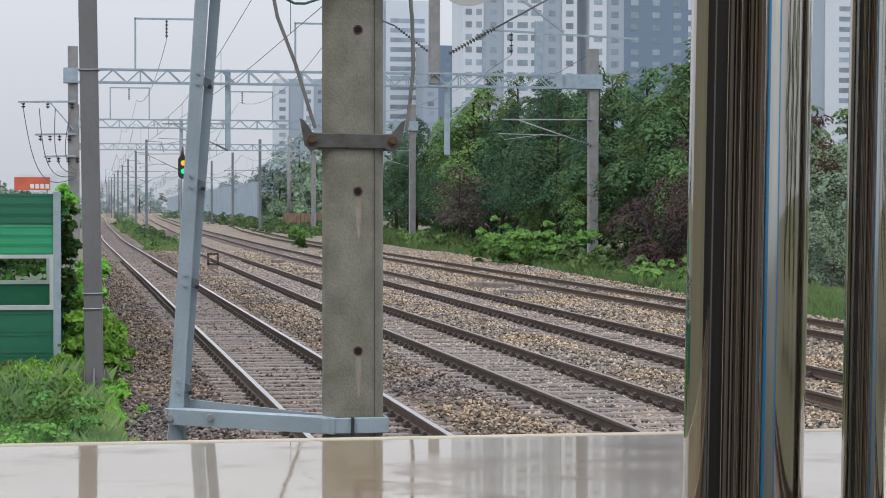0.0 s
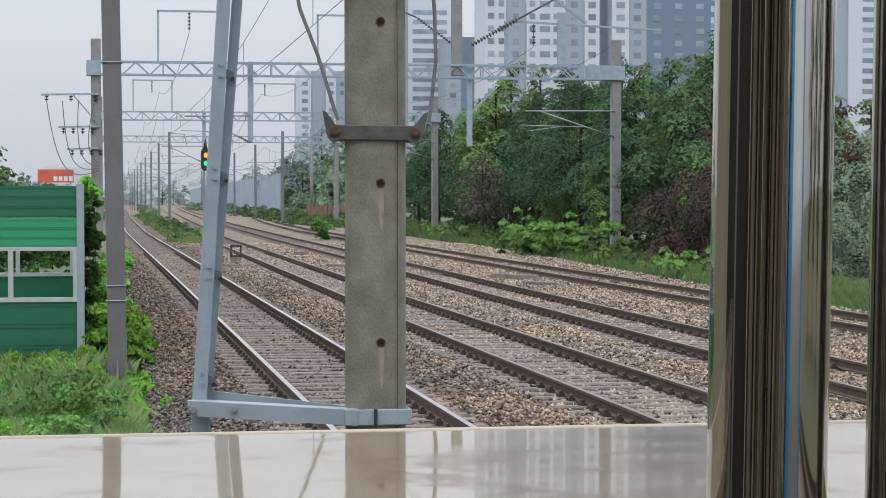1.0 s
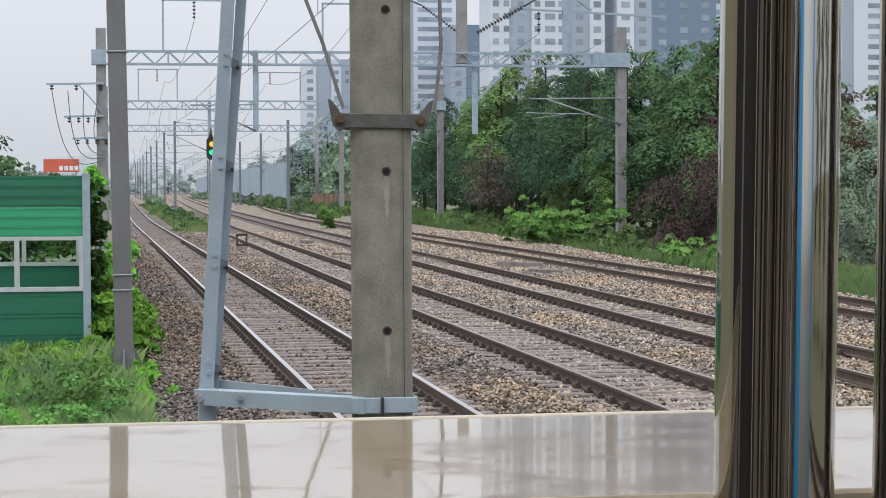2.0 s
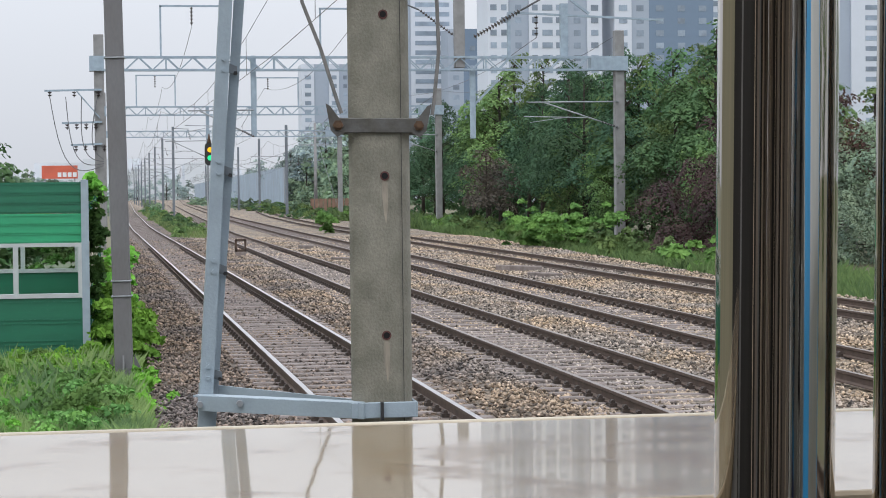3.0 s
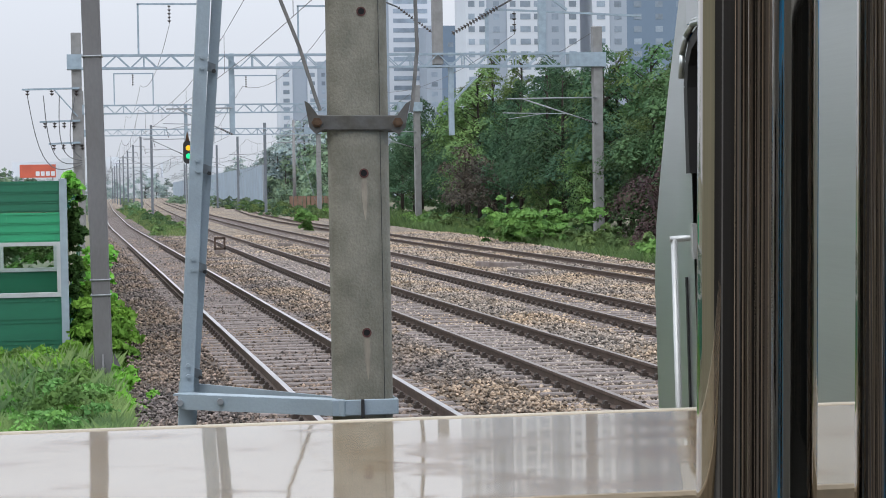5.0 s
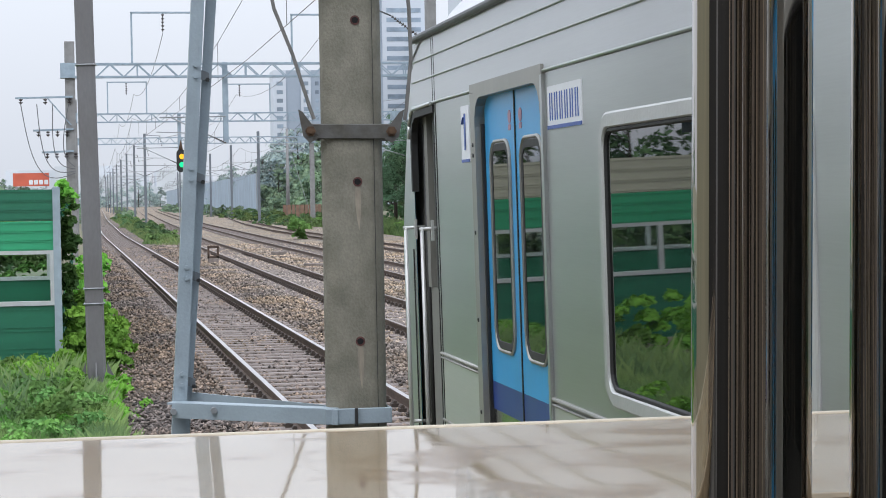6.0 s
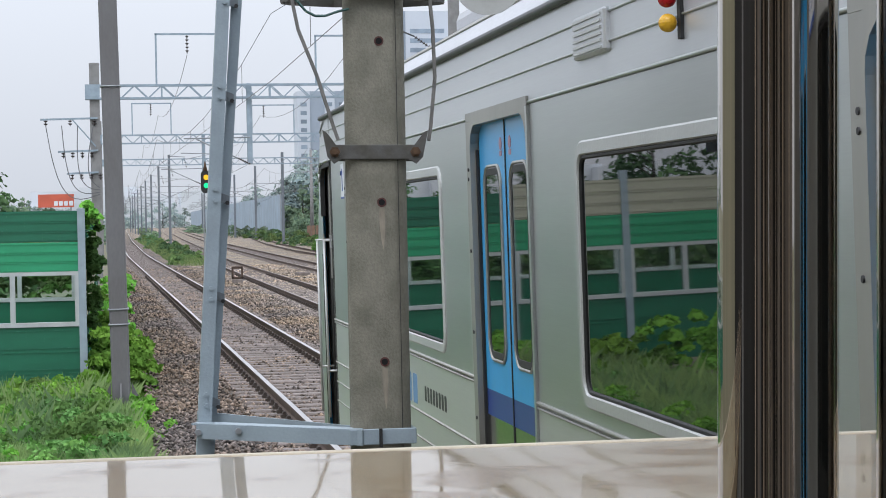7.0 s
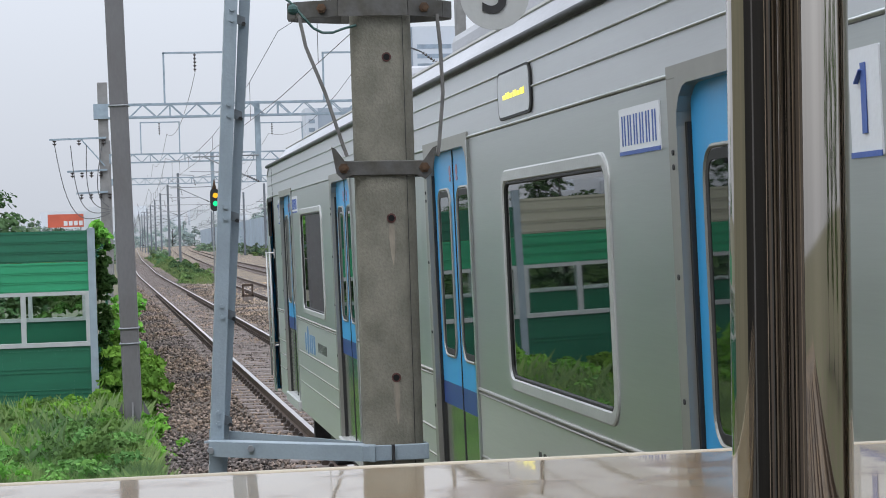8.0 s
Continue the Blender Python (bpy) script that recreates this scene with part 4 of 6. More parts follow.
def build_train():
    train = thing("commuter_train", "stainless steel commuter train car with sky-blue sliding doors, leaving the platform", "train")
    # side wall in panels, with real openings for doors and windows
    cuts = []
    for d in DOORS:
        cuts.append((d - DOOR_W - 0.028, d + 0.10, FLOOR - 0.02, DOOR_TOP + 0.024))
    for a, b in WINDOWS:
        cuts.append((a + 0.03, b - 0.03, WIN_Z0 + 0.03, WIN_Z1 - 0.03))
    cuts.append((-1.02, -0.44, SILL, 2.845))
    ys = sorted({-LENGTH, -0.44} | {c for q in cuts for c in q[:2]})
    bm = bmesh.new()
    for a, b in zip(ys, ys[1:]):
        mid = (a + b) / 2
        holes = sorted(q[2:] for q in cuts if q[0] < mid < q[1])
        z = SILL
        for h0, h1 in holes:
            if h0 > z:
                box(bm, SIDE, SIDE + 0.05, a, b, z, h0)
            z = h1
        box(bm, SIDE, SIDE + 0.05, a, b, z, 2.865)
    bmesh.ops.remove_doubles(bm, verts=list(bm.verts), dist=1e-4)
    part("side_wall", bm, M["steel"], train, "brushed stainless steel side wall")
    for a, b in zip([-LENGTH] + [d + 0.11 for d in DOORS[::-1]], [d - DOOR_W - 0.038 for d in DOORS[::-1]] + [-1.10]):
        part("lower_panel", box(bmesh.new(), SIDE - 0.003, SIDE + 0.001, a, b, SILL + 0.002, 1.765), M["steel_lower"], train, "brighter ribbed lower side panel")
    bm = bmesh.new()
    box(bm, SIDE - 0.002, SIDE + 0.06, -LENGTH, -0.52, 2.868, EAVES)
    box(bm, SIDE - 0.002, SIDE + 0.06, -0.52, -0.44, 2.868, 3.05)
    part("letterboard", bm, M["steel_light"], train, "pale band above the windows")
    bm = bmesh.new()
    for z, t in ((2.872, 0.006), (2.985, 0.0045), (3.075, 0.0045)):
        bar(bm, (SIDE - 0.004, -LENGTH, z), (SIDE - 0.004, -0.5, z), t, sides=8)
    part("band_moulding", bm, M["steel"], train)
    bm = bmesh.new()
    segs = sorted((d - DOOR_W - 0.038, d + 0.11) for d in DOORS)
    y = -LENGTH
    for a, b in segs + [(-1.06, 0)]:
        for z, t in ((1.785, 0.008), (1.767, 0.006), (1.497, 0.006), (1.365, 0.005), (1.235, 0.005)):
            bar(bm, (SIDE - 0.004, y, z), (SIDE - 0.004, a, z), t, sides=8)
        y = b
    part("waist_moulding", bm, M["steel_jamb"], train)
    # the shadow below the roof lip is put into the gutter's dark grey
    bm = bmesh.new()
    bar(bm, (SIDE - 0.012, -LENGTH, EAVES + 0.012), (SIDE - 0.012, -0.6, EAVES + 0.012), 0.017, sides=10)
    part("rain_gutter", bm, M["gutter"], train, "rain gutter in dark grey for the roof lip's shadow")
    # roof
    bm = bmesh.new()
    prof = [(SIDE - 0.01, EAVES + 0.02)] + [(SIDE + 0.06 + 1.5 * (1 - math.cos(radians(a))), EAVES + 0.02 + 0.42 * math.sin(radians(a))) for a in (6, 20, 35, 50, 70, 90)]
    prof = prof + [(-x, z) for x, z in prof[-2::-1]]
    rows = [[bm.verts.new((x, y, z - drop)) for x, z in prof] for y, drop in ((-LENGTH, 0), (-1.1, 0), (-0.75, 0.03), (-0.5, 0.10))]
    for a, b in zip(rows, rows[1:]):
        for k in range(len(prof) - 1):
            bm.faces.new((a[k], a[k + 1], b[k + 1], b[k])).smooth = True
    bm.faces.new(rows[0])
    bm.faces.new(rows[-1][::-1])
    roof = part("roof", bm, M["roof"], train, "pale dusty roof")
    for k in (2, 3, 4):
        bm = bmesh.new()
        x, z = prof[k]
        bar(bm, (x, -LENGTH, z + 0.002), (x, -1.1, z + 0.002), 0.008, sides=6)
        part("roof_seam", bm, M["steel_jamb"], roof)
    for y in (-4.0, -9.5, -15.0):
        bm = bevel(box(bmesh.new(), -0.9, 0.9, y - 1.6, y + 1.6, EAVES + 0.30, EAVES + 0.56), 0.06, 2)
        part("roof_unit", bm, M["roof"], roof)
    # cab front: slanted, rounded shell
    bm = bmesh.new()
    rows = []
    for z, back in ((SILL - 0.05, 0.0), (1.6, 0.0), (2.2, 0.0), (2.35, 0.03), (2.5, 0.09), (2.7, 0.18), (2.87, 0.27), (3.02, 0.35), (3.12, 0.41), (EAVES + 0.03, 0.46)):
        half = [(-1.558, min(-0.436, -0.06 - back)), (-1.558, -0.06 - back), (-1.53, -0.02 - back), (-1.40, 0.03 - back), (-1.0, 0.07 - back), (-0.4, 0.09 - back)]
        rows.append([bm.verts.new((x, y, z)) for x, y in half + [(-x, y) for x, y in half[::-1]]])
    for a, b in zip(rows, rows[1:]):
        for k in range(len(a) - 1):
            f = bm.faces.new((a[k], a[k + 1], b[k + 1], b[k]))
            f.smooth = True
            f.material_index = 1 if k in (2, 3, 7, 8) else 0
    part("cab_front", bm, [M["steel"], M["blue"]], train, "rounded steel cab front with sky-blue corner stripes")
    # cab door set back in its opening, with a hooded head and grab rails
    back = SIDE + 0.05
    door = part("cab_door", box(bmesh.new(), back, back + 0.02, -0.45, -0.16, SILL, 2.845), M["cab_steel"], train, "recessed cab door, its steel darkened for the recess shade")
    bm = bmesh.new()
    box(bm, back, back + 0.02, -1.02, -0.53, SILL, 2.05)
    box(bm, back - 0.012, back + 0.02, -0.61, -0.53, 2.05, 2.845)
    part("door_panel", bm, M["cab_steel"], door)
    # black sheet behind the door stands for the unlit cab
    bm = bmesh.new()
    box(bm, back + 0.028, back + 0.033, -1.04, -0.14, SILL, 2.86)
    part("cab_window", bm, M["void"], door, "black sheet for the unlit cab behind its open window")
    bm = bmesh.new()
    box(bm, back - 0.01, back + 0.02, -0.77, -0.755, 2.05, 2.80)
    part("window_bar", bm, M["gutter"], door)
    arch = [(-0.425, 2.50), (-0.425, 2.72), (-0.44, 2.78), (-0.48, 2.825), (-0.54, 2.85), (-1.03, 2.856)]
    bm, lip = bmesh.new(), bmesh.new()
    for (p, q), (u, v) in zip(arch, arch[1:]):
        beam(bm, (SIDE + 0.006, p - 0.012, q - 0.012), (SIDE + 0.006, u - 0.012, v - 0.012), 0.03, 0.03)
    for (p, q), (u, v) in zip(arch[1:], arch[2:]):
        bar(lip, (SIDE - 0.012, p + 0.012, q + 0.012), (SIDE - 0.012, u + 0.012, v + 0.012), 0.008, sides=8)
    part("door_hood_seal", bm, M["rubber"], door, "black seal round the door head")
    part("door_hood", lip, M["steel"], door, "pale drip hood over the cab door")
    bm = bmesh.new()
    bar(bm, (back, -0.49, SILL), (back, -0.49, 2.80), 0.012, sides=8)
    part("door_edge_rubber", bm, M["rubber"], door)
    bm = bmesh.new()
    box(bm, SIDE - 0.003, SIDE + 0.002, -1.034, -1.024, SILL + 0.02, EAVES - 0.01)
    box(bm, SIDE - 0.003, SIDE + 0.002, -1.082, -1.074, SILL + 0.02, EAVES - 0.01)
    part("panel_joint", bm, M["rubber"], train)
    bm = bmesh.new()
    box(bm, SIDE - 0.003, SIDE + 0.004, -0.375, -0.366, SILL + 0.02, 2.22)
    part("panel_joint", bm, M["rubber"], train)
    for y in (-0.40, -0.86):
        x = SIDE - 0.04
        bm = bmesh.new()
        bar(bm, (x, y, 1.10), (x, y, 2.32), 0.009, sides=10)
        bar(bm, (x - 0.012, y, 2.32), (SIDE + 0.06, y, 2.325), 0.008, sides=8)
        bar(bm, (x, y, 1.42), (SIDE + 0.06, y, 1.42), 0.008, sides=8)
        box(bm, SIDE - 0.006, SIDE + 0.006, y - 0.055, y - 0.035, 2.27, 2.36)
        part("grab_rail", bm, M["steel_frame"], train, "bright vertical grab rail")
    for d in DOORS:
        passenger_door(train, d)
    for a, b in WINDOWS:
        side_window(train, a, b)
    digits_as_bars(train, -3.46, 2.745, 6, 0.46, 0.14)
    digits_as_bars(train, -15.05, 2.745, 6, 0.46, 0.14)
    car_number_sign(train, -1.77, 2.71)
    car_number_sign(train, -16.86, 2.70)
    # side equipment
    bm = bevel(box(bmesh.new(), SIDE - 0.022, SIDE + 0.01, -8.90, -8.48, 2.955, 3.09), 0.008, 1)
    vent = part("side_vent", bm, M["steel_light"], train, "louvred grille box")
    for k in range(6):
        bm = box(bmesh.new(), SIDE - 0.028, SIDE - 0.020, -8.87, -8.51, 2.967 + k * 0.02, 2.975 + k * 0.02)
        part("slat", bm, M["steel_frame"], vent)
    bm = box(bmesh.new(), SIDE - 0.012, SIDE, -9.69, -9.66, 2.92, 3.13)
    post = part("marker_light", bm, M["rubber"], train, "stack of red, yellow and white marker lights")
    for z, key in ((2.965, "yellow_lens"), (3.03, "red_lens"), (3.095, "white_lens")):
        bm = bmesh.new()
        bmesh.ops.create_uvsphere(bm, u_segments=14, v_segments=10, radius=0.025, matrix=Matrix.Translation((SIDE - 0.035, -9.65, z)))
        part("lens", bm, M[key], post)
    bm = plate(bmesh.new(), -13.24, 2.985, 0.64, 0.185, 0.05, SIDE - 0.010, SIDE + 0.01)
    disp = part("destination_display", bm, M["rubber"], train, "side destination display with a lit yellow line")
    bm = plate(bmesh.new(), -13.24, 2.985, 0.60, 0.165, 0.04, SIDE - 0.012, SIDE - 0.006)
    part("display_glass", bm, material("display_glass", (0.45, 0.48, 0.49), 0.08, scale=3, vary=0.1, bump=0), disp)
    bm = bmesh.new()
    for k, w in enumerate((0.05, 0.07, 0.04, 0.06, 0.05, 0.07)):
        y = -13.07 - k * 0.07
        box(bm, SIDE - 0.014, SIDE - 0.0125, y - w / 2, y + w / 2, 2.968, 2.985 + 0.006 * (k % 2))
    part("display_text", bm, M["led"], disp, "lit yellow bars of text")
    # emblem and its caption as plain shapes
    for y, w, h, z, r in ((-3.93, 0.11, 0.15, 1.60, 0.02), (-4.13, 0.17, 0.23, 1.62, 0.08), (-4.33, 0.12, 0.15, 1.60, 0.02),
                          (-4.48, 0.11, 0.15, 1.60, 0.02), (-4.66, 0.14, 0.15, 1.60, 0.02)):
        bm = plate(bmesh.new(), y, z, w, h, r, SIDE - 0.004, SIDE + 0.001)
        part("emblem", bm, M["logo"], train, "pale blue emblem shape")
    for base in (0, -9.0):
        for k in range(8):
            y = -5.0 + base - k * 0.085 + (0.0 if base == 0 else 0.6)
            bm = plate(bmesh.new(), y, 1.60, 0.055, 0.075, 0.01, SIDE - 0.004, SIDE + 0.001)
            part("caption_bar", bm, M["black"], train)
    # ends, floor, far side, bogies
    bm = bmesh.new()
    box(bm, SIDE + 0.12, 1.50, -LENGTH, -0.32, SILL - 0.05, SILL + 0.02)
    box(bm, 1.50, 1.56, -LENGTH, -0.32, SILL, EAVES)
    box(bm, SIDE, 1.56, -LENGTH - 0.05, -LENGTH, SILL, EAVES)
    part("far_side", bm, M["steel"], train)
    # black sheet standing for the unlit inside of the car
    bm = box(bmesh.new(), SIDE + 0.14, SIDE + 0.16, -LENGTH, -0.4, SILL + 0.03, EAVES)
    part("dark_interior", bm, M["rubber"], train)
    bm = bmesh.new()
    for y0, y1 in ((-9.0, -5.2), (-13.4, -9.6)):
        box(bm, -1.3, 1.3, y0, y1, 0.35, 0.92)
    bevel(bm, 0.03, 1)
    part("underfloor_box", bm, M["dark"], train)
    for yb in (-2.6, -16.6):
        for yw in (yb + 1.05, yb - 1.05):
            wheel = new("wheelset")
            wheel.parent = train
            for s in (-0.75, 0.75):
                bm = bmesh.new()
                bar(bm, (s - 0.065, yw, 0.43), (s + 0.065, yw, 0.43), 0.43, sides=28)
                bar(bm, (s + math.copysign(0.065, -s), yw, 0.43), (s + math.copysign(0.09, -s), yw, 0.43), 0.455, sides=28)
                part("wheel", bm, M["rail"], wheel)
            bm = bmesh.new()
            bar(bm, (-0.75, yw, 0.43), (0.75, yw, 0.43), 0.08, sides=12)
            part("axle", bm, M["dark"], wheel)
        for s in (-1.02, 1.02):
            bm = bmesh.new()
            box(bm, s - 0.07, s + 0.07, yb - 1.6, yb + 1.6, 0.42, 0.62)
            for yw in (yb + 1.05, yb - 1.05):
                box(bm, s - 0.12, s + 0.12, yw - 0.16, yw + 0.16, 0.30, 0.60)
            bevel(bm, 0.02, 1)
            part("bogie_frame", bm, M["dark"], train)
    bm = bmesh.new()
    box(bm, -1.2, 1.2, -0.42, -0.30, 0.32, SILL)
    part("front_skirt", bm, M["dark"], train)
    return train


TRAIN = build_train()


# ---- green noise barrier ----
BY = 33.65


def ribbed(bm, x0, x1, y, z0, z1, ribs, deep=0.03):
    """A sheet panel with horizontal ribs and two raised seams."""
    box(bm, x0, x1, y, y + 0.09, z0, z1)
    for u in (0.06, 0.30, 0.36, 0.62, 0.68, 0.94)[:6 if ribs > 4 else 4]:
        z = z0 + (z1 - z0) * u
        box(bm, x0, x1, y - 0.010, y + 0.01, z - 0.007, z + 0.007)
    n = max(1, int((x1 - x0) / 0.27))
    for k in range(1, n):
        x = x0 + (x1 - x0) * k / n
        box(bm, x - 0.004, x + 0.004, y - 0.005, y + 0.01, z0, z1)
    return bm


def barrier_panel(parent, x0, x1, y, layers):
    cells = max(1, round((x1 - x0) / 1.05))
    for key, z0, z1 in layers:
        if key == "window":
            bm = bmesh.new()
            for a, b, c, d in ((x0, x1, z0, z0 + 0.07), (x0, x1, z1 - 0.06, z1), (x0, x0 + 0.06, z0 + 0.07, z1 - 0.06), (x1 - 0.06, x1, z0 + 0.07, z1 - 0.06)):
                box(bm, a, b, y - 0.03, y + 0.09, c, d)
            w = (x1 - x0 - 0.12) / cells
            for k in range(1, cells):
                box(bm, x0 + 0.06 + k * w - 0.04, x0 + 0.06 + k * w + 0.04, y - 0.03, y + 0.09, z0 + 0.07, z1 - 0.06)
            win = part("window_frame", bm, M["alu"], parent, "aluminium window frame")
            for k in range(cells):
                a, b = x0 + 0.062 + k * w + (0.042 if k else 0), x0 + 0.058 + (k + 1) * w - (0.042 if k < cells - 1 else 0)
                bm = box(bmesh.new(), a, b, y + 0.02, y + 0.028, z0 + 0.072, z1 - 0.062)
                pane = part("pane", bm, M["glass"], win)
                pane.visible_shadow = False
        else:
            part("panel", ribbed(bmesh.new(), x0, x1, y, z0 + 0.004, z1 - 0.004, 5 if z1 - z0 < 0.6 else 7), M[key], parent)


GREEN = [("green_dark", -0.3, 0.79), ("window", 0.79, 1.68), ("green_light", 1.68, 2.16), ("green_dark", 2.16, 2.67)]
MIXED = [("green_dark", -0.3, 0.79), ("window", 0.79, 1.68), ("green_light", 1.68, 2.20), ("cream", 2.20, 2.80)]
CREAM = [("green_dark", -0.3, 0.79), ("window", 0.79, 1.68), ("cream", 1.68, 2.25), ("cream", 2.25, 2.92)]
barrier = thing("noise_barrier", "green and cream ribbed noise barrier with a strip of windows", "noise barrier", kind="structure")
x = -0.46
for k in range(10):
    wide = 3.1 if k == 0 else 1.9
    barrier_panel(barrier, x - wide, x, BY, GREEN if k == 0 else (MIXED if k < 3 else CREAM))
    bm = box(bmesh.new(), x, x + 0.12, BY - 0.04, BY + 0.12, -0.4, 2.70 if k < 1 else 2.95)
    part("post", bm, M["blue_steel"], barrier)
    x -= wide + 0.12
inner = thing("noise_barrier", "dark green noise barrier with a row of windows behind the first", "noise barrier", kind="structure")
for k in range(7):
    barrier_panel(inner, -2.72 - 2.2 * k, -0.62 - 2.2 * k, BY + 6.5, [("green_dark", -0.42, 0.97), ("window", 0.97, 1.95)])
    bm = box(bmesh.new(), -0.62 - 2.2 * k, -0.52 - 2.2 * k, BY + 6.46, BY + 6.6, -0.42, 2.05)
    part("post", bm, M["blue_steel"], inner)
side = thing("noise_barrier", "green ribbed noise barrier running beside the track, overgrown with vines", "noise barrier", kind="structure")
for k in range(12):
    y0 = BY + 0.2 + k * 4.0
    tmp = new("bay")
    tmp.parent = side
    tmp.matrix_basis = pose(-0.36 - 0.001 * k, y0, 0, 0, 0, 90)
    for key, z0, z1 in GREEN[:1] + [("cream", 0.79, 2.16)] + GREEN[3:]:
        part("panel", ribbed(bmesh.new(), 0, 3.9, 0, z0 + 0.004, z1 - 0.004, 5), M[key], tmp)


# ---- masts, gantries and wires ----
def square_mast(w, h):
    return bevel(box(bmesh.new(), -w / 2, w / 2, -w / 2, w / 2, 0, h), 0.03, 2)


mast = thing("steel_mast", "grey square mast with a bolted foot among weeds", "mast", pose(0.178, 30.0, -0.42, 0, -0.9, -2))
part("shaft", square_mast(0.262, 9.0), M["mast"], mast)
for z in (1.40, 1.62, 4.85):
    bm = bmesh.new()
    for s in (-1, 1):
        bar(bm, (-0.145, s * 0.14, z), (0.145, s * 0.14, z), 0.012, sides=8)
        bar(bm, (s * 0.14, -0.145, z), (s * 0.14, 0.145, z), 0.012, sides=8)
    part("band", bm, M["galv"], mast)
bm = bmesh.new()
for a in range(4):
    d = Vector((math.cos(a * math.pi / 2), math.sin(a * math.pi / 2), 0))
    p = Vector((-d.y, d.x, 0)) * 0.012
    v = [bm.verts.new(c) for c in (d * 0.15 + p, d * 0.40 + p, d * 0.15 + Vector((0, 0, 0.55)) + p, d * 0.15 - p, d * 0.40 - p, d * 0.15 + Vector((0, 0, 0.55)) - p)]
    bm.faces.new(v[:3])
    bm.faces.new(v[3:][::-1])
    for k in range(3):
        bm.faces.new((v[k], v[(k + 1) % 3], v[3 + (k + 1) % 3], v[3 + k]))
box(bm, -0.42, 0.42, -0.42, 0.42, -0.06, 0.01)
part("foot_plate", bm, M["mast"], mast)


def insulator(bm, p, q, n=5, r=0.09):
    p, q = Vector(p), Vector(q)
    bar(bm, p, q, 0.02, sides=6)
    for k in range(n):
        c = p.lerp(q, (k + 0.7) / (n + 0.4))
        d = (q - p).normalized() * 0.035
        bar(bm, c - d, c + d, r, r * 0.5, sides=10)
    return bm


def portal_frame(parent, x0, x1, y, z0, z1, xi):
    bm = bmesh.new()
    for a, b in (((x0, y, z0), (x0, y, z1)), ((x1, y, z0), (x1, y, z1)), ((x0 - 0.05, y, z1), (x1 + 0.05, y, z1))):
        beam(bm, a, b, 0.09, 0.09)
    frame_ob = part("feeder_frame", bm, M["truss"], parent)
    part("insulator", insulator(bmesh.new(), (xi, y, z1), (xi, y, z1 - 0.95)), M["porcelain"], frame_ob)


def cantilever(parent, x, y, z, reach):
    bm = bmesh.new()
    bar(bm, (x, y, z + 1.15), (x + reach, y, z + 1.12), 0.035, sides=8)
    bar(bm, (x, y, z - 0.15), (x + reach * 0.82, y, z + 1.1), 0.035, sides=8)
    bar(bm, (x + reach * 0.35, y, z + 0.35), (x + reach * 1.05, y, z + 0.42), 0.025, sides=6)
    bar(bm, (x + reach * 0.55, y, z + 0.40), (x + reach * 0.98, y, z + 0.12), 0.018, sides=6)
    arm = part("cantilever_arm", bm, M["galv"], parent)
    part("insulator", insulator(bmesh.new(), (x, y, z - 0.15), (x + reach * 0.2, y, z + 0.16), 6, 0.06), M["porcelain"], arm)


def gantry(y, x0, x1, label, z0=8.5, z1=9.12):
    g = thing("catenary_gantry", label, "gantry", group="steel gantries over the tracks")
    for x in (x0, x1):
        bm = bmesh.new()
        bevel(box(bm, x - 0.24, x + 0.24, y - 0.24, y + 0.24, -0.6, z1 + (1.1 if x == x0 else 1.35)), 0.03, 1)
        part("post", bm, M["concrete_grey"], g)
    d = 0.32
    bm = bmesh.new()
    for yy in (y - d, y + d):
        for z in (z0, z1):
            beam(bm, (x0 - 0.4, yy, z), (x1 + 0.4, yy, z), 0.085, 0.085)
    part("chord", bm, M["truss"], g)
    n = 36
    step = (x1 - x0 - 2.2) / n
    for yy in (y - d, y + d):
        bm = bmesh.new()
        for k in range(n):
            a = x0 + 0.6 + k * step
            lo, hi = ((z0, z1) if k % 2 else (z1, z0))
            beam(bm, (a, yy, lo), (a + step, yy, hi), 0.05, 0.05)
            if k % 4 == 0:
                beam(bm, (a, yy, z0), (a, yy, z1), 0.06, 0.06)
        part("lattice_bracing", bm, M["truss"], g)
    for x, w in ((x0 - 0.1, 0.35), (x1 - 0.55, 0.95)):
        bm = box(bmesh.new(), x - w, x + w, y - d - 0.05, y + d + 0.05, z0 - 0.05, z1 + 0.05)
        part("end_box", bm, M["truss"], g)
    return g


def drop_mast(g, x, y, top, bottom, brace=0):
    bm = bmesh.new()
    bevel(box(bm, x - 0.13, x + 0.13, y - 0.13, y + 0.13, bottom, top), 0.02, 1)
    if brace:
        beam(bm, (x + 0.1, y, bottom + 1.7), (x + brace, y, top - 0.6), 0.1, 0.1)
    part("drop_mast", bm, M["truss"], g)


g = gantry(99.8, -0.42, 25.3, "blue-grey lattice gantry carrying the overhead line, before dark trees")
portal_frame(g, 2.55, 5.5, 99.8, 9.1, 11.6, 4.05)
portal_frame(g, 10.3, 13.2, 99.8, 9.1, 11.5, 11.75)
bm = bmesh.new()
beam(bm, (19.7, 99.8, 9.1), (19.7, 99.8, 11.35), 0.16, 0.16)
beam(bm, (22.5, 99.8, 9.1), (22.5, 99.8, 11.8), 0.38, 0.25)
beam(bm, (19.7, 99.8, 11.35), (27.6, 99.8, 11.0), 0.1, 0.1)
beam(bm, (21.2, 99.8, 13.2), (23.8, 99.8, 11.3), 0.12, 0.12)
ff = part("feeder_frame", bm, M["truss"], g)
part("insulator", insulator(bmesh.new(), (21.1, 99.8, 11.3), (21.1, 99.8, 10.1), 4, 0.12), M["porcelain"], ff)
bm = bmesh.new()
